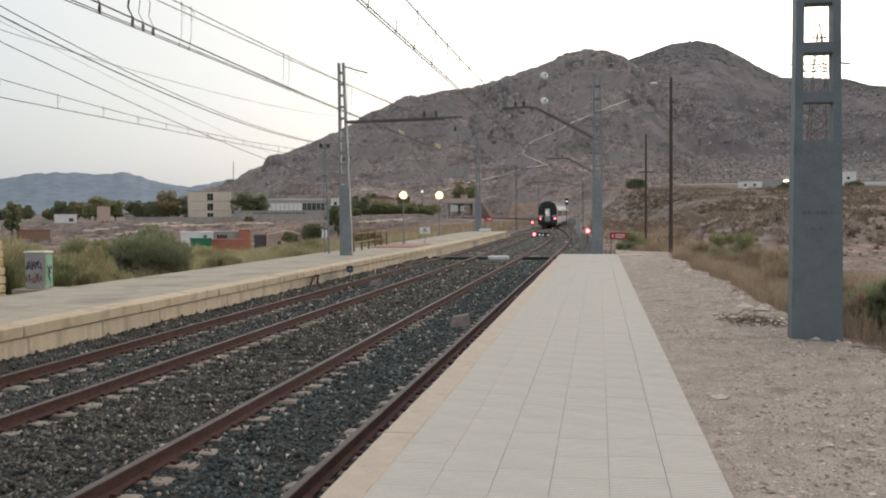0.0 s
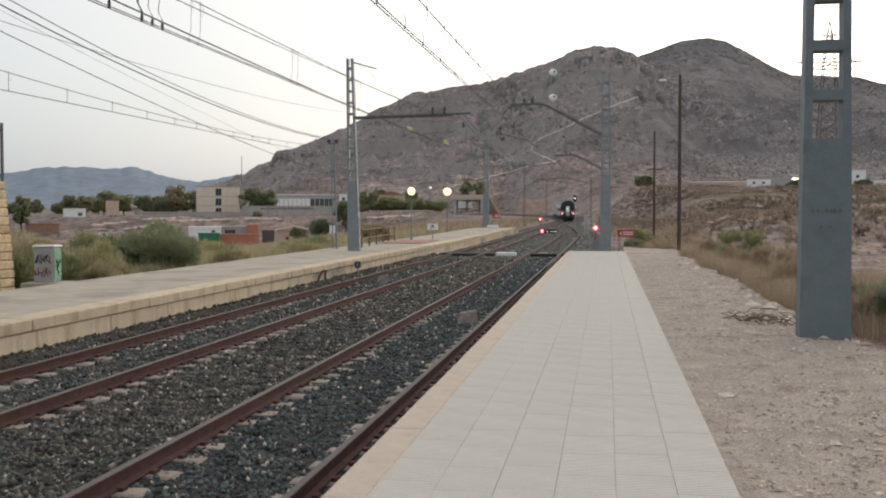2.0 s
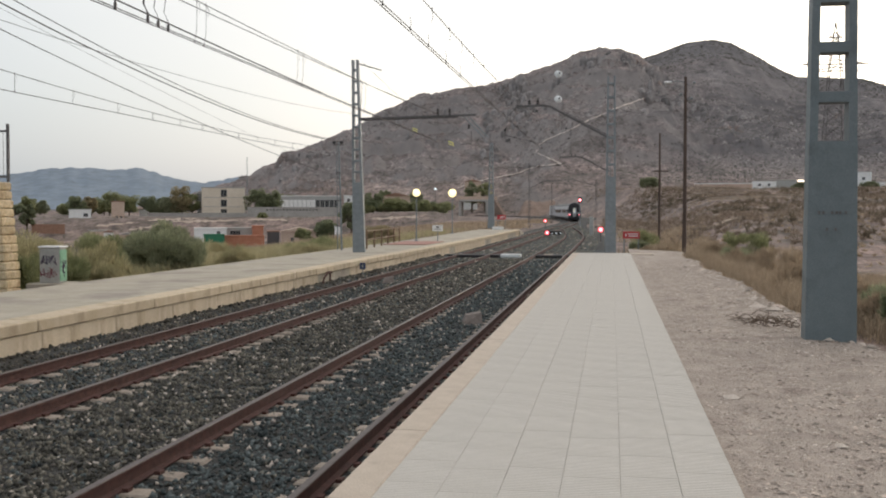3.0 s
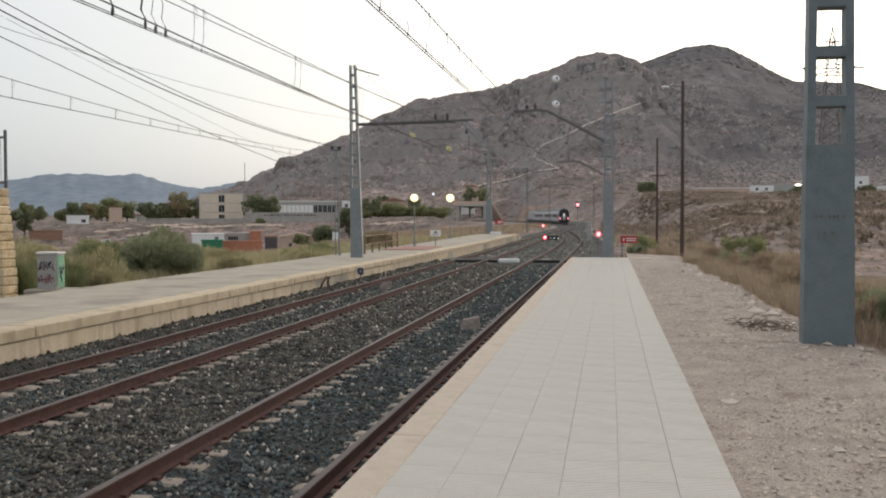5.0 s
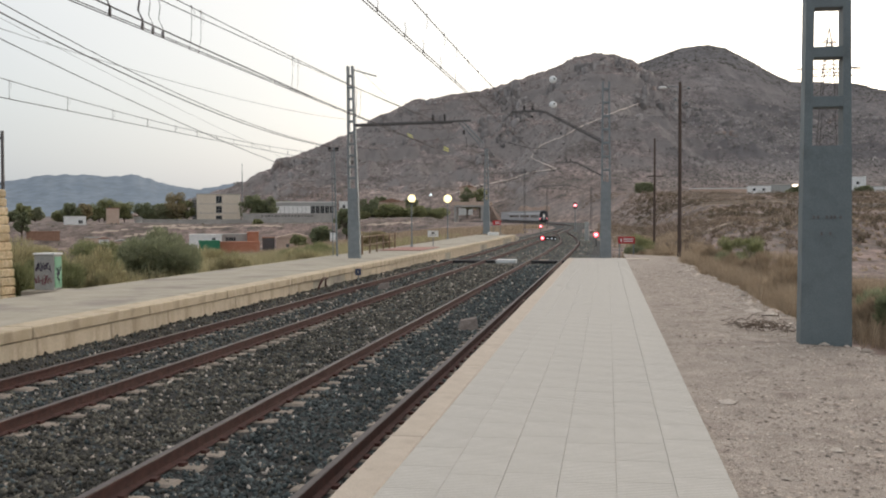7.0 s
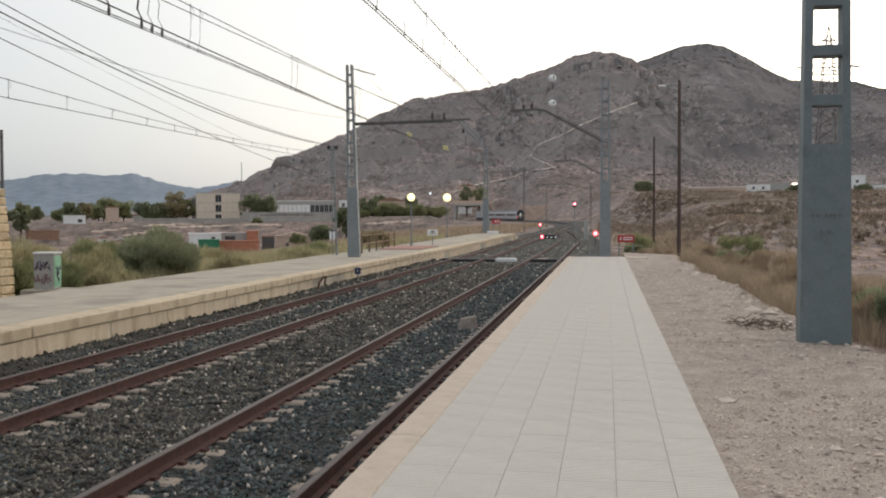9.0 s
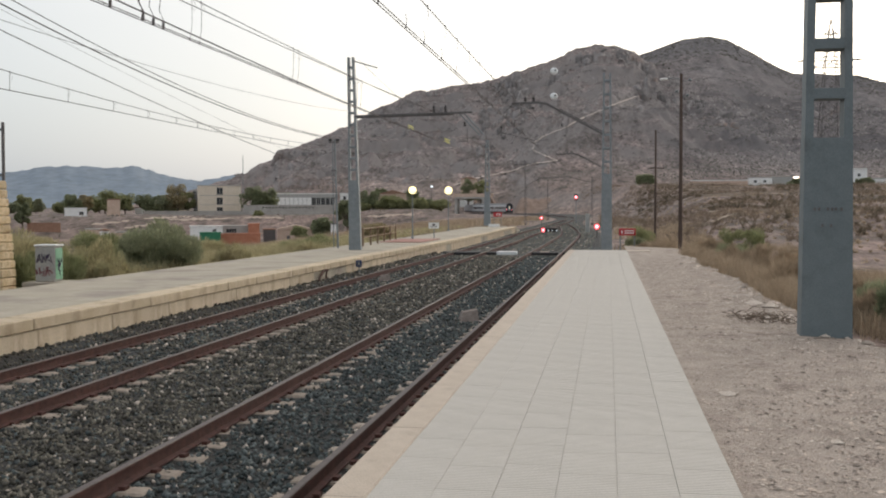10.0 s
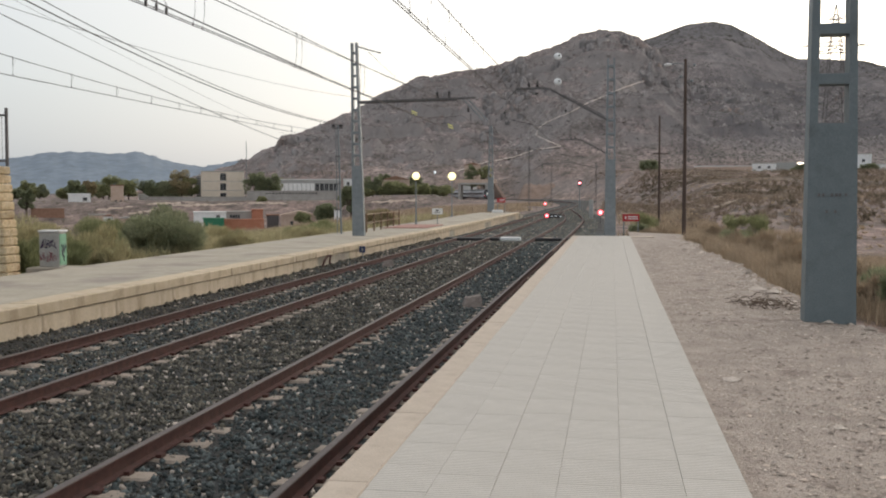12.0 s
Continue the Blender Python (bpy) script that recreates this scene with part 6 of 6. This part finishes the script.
part("stair_tower", Shape().box(-8.7, -6.5, 2, 8, 0, 8.9, 0, 0.05), SHEET_GREY, blk, "grey louvred side wing")
for i in range(9):
    part("louvre", Shape().box(-8.6, -6.6, 1.9, 2.0, 1 + i * 0.85, 1.35 + i * 0.85), DARK_STEEL, blk)
part("roof_tank", Shape().box(-6.3, -4.0, 3, 5, 9.6, 10.5, 0, 0.05), DARK_STEEL, blk)

hall = house("long pale sports hall with panelled walls", -18.1, -14.75, 380, -0.1, 0.93, 14, SHEET_GREY, WHITEWASH, [(0.62 + 0.075 * i, 0.62, 1.3, 2.6) for i in range(5)], name="sports_hall", cat="hall")
for i in range(8):
    part("wall_panel", Shape().box(-10.6 + i * 1.55, -9.2 + i * 1.55, -0.08, 0.0, 1.8, 6.4, 0, 0.02), WHITEWASH, hall)
yard = house("long concrete yard wall with a row of dark openings", -19.8, -13.9, 345, -0.22, 0.3, 0.6, CONCRETE, CONCRETE, [(0.18 + 0.03 * i, 0.8, 0.55, 0.5) for i in range(16)], name="yard_wall", cat="wall")
house("long low retaining wall before the block", -25.0, -19.3, 342, -0.3, -0.02, 0.6, CONCRETE, CONCRETE, name="yard_wall", cat="wall")
house("ruined square brick tower", -26.8, -26.15, 330, -0.42, 0.6, 3.6, PINK, TILE_ROOF, [(0.4, 0.12, 0.7, 1.6), (0.75, 0.12, 0.7, 1.6)], name="brick_tower", cat="tower")
house("low white house among trees", -28.9, -27.8, 330, -0.45, 0.15, 6, WHITEWASH, WHITEWASH, [(0.75, 0.6, 1.2, 0.9)])
house("small pale house by the trees", -25.4, -24.7, 372, -0.2, 0.2, 6, WHITEWASH, TILE_ROOF)
house("white flat-roofed house in the hollow", -22.6, -20.9, 250, -1.35, -0.84, 6, WHITEWASH, WHITEWASH, [(0.75, 0.6, 0.8, 0.7)])
house("shed with a green sheeted front", -22.1, -21.0, 238, -1.75, -1.18, 4, GREEN_NET, GREEN_NET, name="shed", cat="shed")
house("low orange brick garden wall", -21.1, -18.9, 243, -1.9, -1.24, 1.0, BRICK, BRICK, name="brick_wall", cat="wall")
house("unfinished grey house with small dark windows", -20.9, -19.55, 252, -1.6, -0.82, 6, CONCRETE, CONCRETE, [(0.25, 0.72, 1.2, 0.9), (0.45, 0.72, 1.0, 0.9)])
house("plain orange brick annexe of the grey house", -19.55, -18.95, 250, -1.6, -0.72, 5, BRICK, BRICK, name="annexe")
house("pinkish cottage with a low gable", -18.0, -16.0, 250, -1.7, -0.98, 7, PINK, PINK, [(0.3, 0.4, 0.7, 0.8)], gable=1.1, name="cottage", cat="cottage")
house("tiny white hut beside the tall dark tree", -15.12, -14.72, 240, -1.3, -0.72, 2.5, WHITEWASH, CONCRETE, name="hut", cat="hut")
house("dark open lean-to beside the cottage", -18.75, -18.1, 252, -1.6, -1.0, 5, DARK_STEEL, TILE_ROOF, name="lean_to", cat="shed")
house("low ruined pinkish shack in the hollow", -27.9, -26.9, 270, -1.3, -0.95, 4, PINK, CONCRETE, name="shack", cat="shed")
house("low ruined pinkish shack in the hollow", -25.6, -24.6, 265, -1.6, -1.3, 4, PINK, WHITEWASH, name="shack", cat="shed")
house("low red-brown garden wall among shrubs", -30.7, -29.1, 300, -0.95, -0.62, 0.8, TILE_ROOF, TILE_ROOF, name="brick_wall", cat="wall")
house("white shed glimpsed under the road bridge", -8.25, -7.3, 530, 0.2, 0.62, 5, WHITEWASH, CONCRETE, name="shed", cat="shed")
for az, w, r, lo, hi, wl_, rf in ((-27.2, 0.5, 258, -1.35, -1.0, WHITEWASH, TILE_ROOF), (-26.4, 0.7, 266, -1.4, -1.12, PINK, CONCRETE), (-25.4, 0.45, 250, -1.5, -1.2, WHITEWASH, WHITEWASH),
                                  (-24.5, 0.8, 262, -1.45, -1.15, PINK, WHITEWASH), (-23.6, 0.5, 255, -1.55, -1.25, CONCRETE, TILE_ROOF)):
    house("small pale shanty with a patched roof in the hollow", az, az + w, r, lo, hi, 4, wl_, rf, [(0.6, 0.5, 0.6, 0.7)], gable=0.5, name="shanty", cat="shed")
# pale spoil and paths on the bank below the block
SPOIL = mat("pale_spoil", (0.4, 0.31, 0.245), (0.5, 0.405, 0.33), 0.4, 0.95, 0.5, 2.5)
for k, (a0, e0, a1, e1) in enumerate(((-27.6, -0.75, -25.4, -0.5), (-26.0, -0.95, -23.6, -0.55), (-23.8, -0.5, -20.2, -0.42), (-25.0, -0.42, -22.4, -0.3), (-19.8, -0.35, -17.6, -0.4), (-13.2, -0.35, -10.2, -0.2))):
    v = []
    for q in range(19):
        az, el = a0 + (a1 - a0) * q / 18, e0 + (e1 - e0) * q / 18 + 0.05 * noise.noise((q * 0.4, k, 3))
        w = 0.075 * (0.5 + abs(noise.noise((q * 0.5, k, 8)))) * smooth01(q / 4 + 0.2) * smooth01((18 - q) / 4 + 0.2)
        for o in (-1, 1):
            r = 180.0
            while r < 345 and lie(*spot(az, r)) < height_at(el + o * w, r):
                r += 1.5
            v.append((*spot(az, r), lie(*spot(az, r)) + 0.12))
    f = [(2 * i, 2 * i + 1, 2 * i + 3, 2 * i + 2) for i in range(18)]
    tagged(bulk("dirt_path", v, f, [SPOIL], smooth=True), "pale bare-earth path along the bank", "path", kind="structure")
# villas at the foot of the mountain
house("villa with a clay roof among gardens", -12.5, -11.0, 400, 0.55, 0.95, 8, PINK, TILE_ROOF, [(0.3, 0.5, 1, 1)], gable=1.4)
house("tall white house in the trees", -14.6, -14.1, 390, 0.2, 0.95, 6, WHITEWASH, WHITEWASH, [(0.5, 0.7, 1, 1.2)])
house("white shed by the gardens", -8.0, -7.1, 540, 1.4, 1.75, 6, PINK, TILE_ROOF, gable=1.2)
# buildings over the terraces on the other side
house("long low pale field wall", 4.35, 7.3, 415, 1.3, 1.58, 0.8, PINK, WHITEWASH, name="field_wall", cat="wall")
house("low white farm building", 7.3, 8.5, 430, 1.35, 1.72, 8, WHITEWASH, CONCRETE, [(0.3, 0.5, 1, 0.9), (0.7, 0.5, 1, 0.9)], name="farm_building", cat="farm building")
house("grey flat-roofed farm shed", 8.5, 9.9, 440, 1.35, 1.75, 8, SHEET_GREY, CONCRETE, name="farm_building", cat="farm building")
house("white house on the terrace", 12.35, 13.1, 430, 1.4, 2.1, 8, WHITEWASH, WHITEWASH, [(0.5, 0.6, 1, 1)])
house("low white outbuilding on the terrace", 13.3, 14.6, 425, 1.35, 1.62, 5, WHITEWASH, CONCRETE, name="farm_building", cat="farm building")
fl = thing("yard_light", "bright yard light on the farm shed", "lamp", at=(*spot(9.7, 428), height_at(1.72, 428)))
part("lamp", Shape().ball((0, 0, 0), 0.55, 0, 10, (2.2, 0.4, 0.7)), glow("warm_yard_light", (1.0, 0.8, 0.62), 4.0), fl)
part("bracket", Shape().tube([(0, 0.2, -1.5), (0, 0.2, 0)], 0.08, 5), DARK_STEEL, fl)
tl = thing("street_lamp", "far white street lamp below the mountain", "street lamp", at=(*spot(-9.6, 420), height_at(0.3, 420)))
part("lamp", Shape().ball((0, 0, 2.0 + 420 * 0.0135), 0.45, 0, 8), WHITE_GLOW, tl)
part("post", Shape().tube([(0, 0, 0), (0, 0, 2.0 + 420 * 0.0135)], 0.1, 5), DARK_STEEL, tl)

# trees round the town
UPPER_TREES = (
        (-30.9, 300, -0.6, 6, 2.4, DARKLEAF, "dark cypress-like tree by the gardens"), (-28.5, 345, -0.3, 7.5, 3.6, DARKLEAF, "dark green broad tree"),
        (-27.9, 350, -0.2, 6.5, 3.2, TANLEAF, "olive-brown broad tree"), (-26.9, 365, -0.1, 7.4, 5.0, OLIVE, "spreading green pine"), (-25.9, 370, -0.1, 6.4, 4.5, OLIVE, "spreading green pine"),
        (-24.8, 365, -0.1, 6.5, 4.2, DARKLEAF, "dark round tree"), (-23.9, 362, -0.2, 7.2, 3.8, GREYLEAF, "grey-green tree"), (-23.2, 360, -0.2, 10.5, 5.0, TANLEAF, "tall tan-green plane tree"), (-22.7, 362, -0.2, 8.2, 4.0, OLIVE, "green tree beside the block"),
        (-19.3, 352, -0.1, 9.0, 4.6, DARKLEAF, "dark green tree beside the block"), (-18.6, 352, -0.1, 8.3, 4.2, DARKLEAF, "dark green tree by the yard wall"), (-17.7, 420, 0.2, 6, 5, OLIVE, "low tree behind the hall"),
)
LOWER_TREES = (
        (-15.6, 245, -1.6, 5.6, 3.3, DARKLEAF, "dark round tree by the cottage"), (-14.2, 262, -1.2, 8.5, 3.6, DARKLEAF, "tall dark tree behind the mast"), (-13.0, 390, 0.2, 6.5, 4.0, DARKLEAF, "dark garden tree"),
        (-16.8, 236, -1.7, 3.6, 2.4, OLIVE, "small round tree before the cottage"), (-19.0, 335, -0.6, 3.8, 2.0, OLIVE, "young palm-like tree on the bank"),
        (-11.8, 385, 0.2, 4.0, 5.0, OLIVE, "broad green hedge tree"), (-10.4, 385, 0.15, 3.6, 5.0, OLIVE, "broad green hedge tree"), (-9.2, 390, 0.1, 3.2, 4.5, OLIVE, "low green hedge tree"), (-12.4, 420, 0.5, 6, 3.6, DARKLEAF, "dark garden tree"),
        (-10.7, 430, 0.5, 5.4, 3.5, DARKLEAF, "dark garden tree"), (-7.6, 520, 1.6, 3.6, 5.0, DARKLEAF, "dark tree on the slope"), (-6.9, 520, 1.7, 3.0, 4.2, OLIVE, "tree on the slope"),
        (2.0, 420, 1.25, 5.2, 4.4, DARKLEAF, "lone green tree on the terrace"), *((-31.5 + 0.62 * k, 372 + 9 * (k % 3), -0.2, 4.2 + 0.9 * (k * 7 % 4), 3.4, (DARKLEAF, OLIVE, GREYLEAF)[k % 3], "broad garden tree in the row") for k in (0, 1, 2, 4, 6, 7, 9, 11, 12, 13)),
        *((-13.3 + 0.5 * k, 386 + 6 * (k % 2), 0.0, 3.2 + 0.5 * (k * 5 % 3), 3.2, (OLIVE, DARKLEAF)[k % 2], "bushy green tree in the long hedge") for k in range(8)),
        (9.6, 415, 1.15, 3.6, 3.2, DARKLEAF, "dark tree by the farm shed"), (13.0, 400, 1.1, 3.8, 3.5, DARKLEAF, "dark tree by the white house"))
for i, (az, r, el, h, w, leaf, label) in enumerate(UPPER_TREES + LOWER_TREES):
    x, y = spot(az, r)
    z = lie(x, y)
    zt = height_at(el, r)
    tree(x, y, min(z, zt), h + max(0, zt - z), w, leaf, label + " near the town", 200 + i, 0.2, 170, 34, 0.24)

# power pylon behind the near mast
PX, PY = spot(11.3, 270)
py = thing("electricity_pylon", "steel lattice electricity pylon on the slope", "pylon", at=(PX, PY, lie(PX, PY) - 0.3))
top = height_at(9.75, 270) - lie(PX, PY)
legs = ((-1, -1), (1, -1), (1, 1), (-1, 1))


def half(z):
    return 3.2 - 1.9 * min(1, z / (top * 0.78)) if z < top * 0.78 else 1.3 * (1 - (z - top * 0.78) / (top * 0.23))


for a, b in legs:
    part("leg", Shape().tube([(a * half(z), b * half(z), z) for z in np.linspace(0, top, 12)], 0.12, 4), DARK_STEEL, py)
for i in range(14):
    z0, z1 = top * i / 14, top * (i + 1) / 14
    for (a, b), (c, d) in zip(legs, legs[1:] + legs[:1]):
        part("brace", Shape().tube([(a * half(z0), b * half(z0), z0), (c * half(z1), d * half(z1), z1)], 0.055, 4), DARK_STEEL, py)
        part("brace", Shape().tube([(c * half(z0), d * half(z0), z0), (a * half(z1), b * half(z1), z1)], 0.055, 4), DARK_STEEL, py)
for z, w in ((top * 0.765, 7.7), (top * 0.725, 5.6), (top * 0.915, 1.7)):
    part("crossarm", Shape().tube([(-w, 0, z), (0, 0, z + 1.1), (w, 0, z)], 0.13, 4).tube([(-w, 0, z), (w, 0, z)], 0.15, 4).tube([(-w / 2, 0, z), (-w / 2, 0, z + 0.55)], 0.06, 4).tube([(w / 2, 0, z), (w / 2, 0, z + 0.55)], 0.06, 4), DARK_STEEL, py)

AX, AY = spot(-19.8, 700)
am = thing("radio_mast", "thin radio mast on the ridge's shoulder", "radio mast", at=(AX, AY, lie(AX, AY)))
part("shaft", Shape().tube([(0, 0, -2), (0, 0, height_at(3.02, 700) - lie(AX, AY))], [0.3, 0.2], 5), STEEL_LIGHT, am)

# road bridge over the line
BY = 476.0
EARTH = mat("reddish_cutting_earth", (0.19, 0.13, 0.10), (0.26, 0.185, 0.145), 0.3, 0.95, 0.5, 2.0, dist=0.3)
br = thing("road_bridge", "concrete road bridge over the curving line", "bridge", at=(0, BY, 0))
bx0, bx1 = BY * math.tan(radians(-8.15)), BY * math.tan(radians(-6.45))
part("deck", Shape().box(bx0 - 1.5, bx1 + 0.4, 0, 8, 7.3, 8.2, 0, 0.1), CONCRETE, br)
for y in (0.1, 7.7):
    part("parapet", Shape().box(bx0 - 3, bx1 + 1, y, y + 0.2, 8.2, 9.7), PINK, br)
part("abutment", Shape().box(bx1 - 3.4, bx1 + 0.4, -0.3, 8.3, -2, 8.2, 0, 0.1), CONCRETE, br)
part("pier", Shape().box(bx0 - 1.6, bx0 - 0.3, 0.5, 7.5, -2, 7.3, 0, 0.1), CONCRETE, br)
part("wing_wall", Shape().add([(bx1 + 0.4, -0.4, -2), (bx1 + 7, -4, -2), (bx1 + 0.4, -0.4, 8.6), (bx1 + 0.4, 8, -2), (bx1 + 8, 8, -2), (bx1 + 0.4, 8, 8.6)],
                              [(0, 1, 2), (3, 5, 4), (1, 4, 5, 2), (0, 2, 5, 3)]), EARTH, br, "sloping earth-coloured wing wall")

# cut earth bank beside the curve
v, f, c = [], [], 40
for j in range(16):
    for i in range(c):
        az = -5.3 + 3.6 * i / (c - 1)
        r = 445 + 4 * j + 5 * noise.noise((az * 2, j * 0.4, 0))
        k = smooth01(i / 7) * smooth01((c - 1 - i) / 9)
        z = -1 + (8.4 + 0.9 * noise.noise((az * 1.7, 0, 4))) * k * smooth01(j / 9) - 0.1 * max(0, j - 9) + 0.7 * noise.noise((az * 6, j * 0.6, 7))
        v.append((*spot(az, r), z))
for j in range(15):
    f += [(j * c + i, j * c + i + 1, (j + 1) * c + i + 1, (j + 1) * c + i) for i in range(c - 1)]
tagged(bulk("earth_bank", v, f, [EARTH], smooth=True), "bare reddish cut bank beside the railway curve", "bank", kind="structure")

# pale footpath winding up the mountain
PATH = mat("pale_trodden_path", (0.53, 0.45, 0.39), (0.65, 0.56, 0.495), 0.1, 0.95, 0.2, 1.5)


def drape(az, el):
    """The distance at which the line of sight meets the ground."""
    r = 340.0
    while r < 1500:
        x, y = spot(az, r)
        if lie(x, y) > height_at(el, r):
            a, b = r - 4, r
            for _ in range(7):
                m = (a + b) / 2
                a, b = (a, m) if lie(*spot(az, m)) > height_at(el, m) else (m, b)
            return (*spot(az, b), lie(*spot(az, b)))
        r += 4
    return (*spot(az, 1090), lie(*spot(az, 1090)))


def mountain_path(turns, width):
    v = []
    for (a, b), (c, d) in zip(turns, turns[1:]):
        for k in range(14):
            q = k / 14
            az = a + (c - a) * q + 0.11 * noise.noise((a * 3 + q * 7, 1, 1))
            el = b + (d - b) * q + 0.05 * noise.noise((a * 3 + q * 5, 9, 1))
            run = math.hypot(c - a, d - b)
            wide = width * (0.75 + 0.6 * noise.noise((a * 5 + q * 9, 4, 2)))
            for o in (-0.5, 0.5):
                x, y, z = drape(az - o * wide * (d - b) / run, el + o * wide * (c - a) / run)
                v.append((x, y, z + 0.5))
    f = [(2 * i, 2 * i + 1, 2 * i + 3, 2 * i + 2) for i in range(len(v) // 2 - 1)]
    tagged(bulk("footpath", v, f, [PATH], smooth=True), "pale trodden footpath winding up the mountainside", "path", kind="structure")


mountain_path(((-8.4, 1.35), (-7.4, 1.72), (-5.3, 2.13), (-4.2, 2.5), (-2.6, 2.72)), 0.065)
mountain_path(((-2.9, 2.75), (-4.1, 3.3), (-3.9, 3.75), (-3.45, 4.04), (-2.3, 4.49), (-1.5, 4.93), (0.48, 5.75), (2.1, 6.3)), 0.072)


# ---- what moves ----
def motions():
    for i in range(len(CARS)):
        car, length = CARS[i]
        ahead = sum(c[1] for c in CARS[:i])
        rows = []
        for k in range(25):
            t = k * 0.5
            a, b = on_line(rear_at(t) + ahead), on_line(rear_at(t) + ahead + length)
            d = b - a
            rows.append((t, pose(*a, math.degrees(math.atan2(d.z, d.length)), 0, math.degrees(math.atan2(-d.x, d.y)))))
        walk(car, rows)
    # the signal falls to red once the train has passed
    hid, shown = pose(0.0, 0.42, _h), pose(0.0, -0.14, _h)
    walk(RED_ASPECT, [(0, hid), (2.2, hid), (2.35, shown), (12, shown)])


motions()
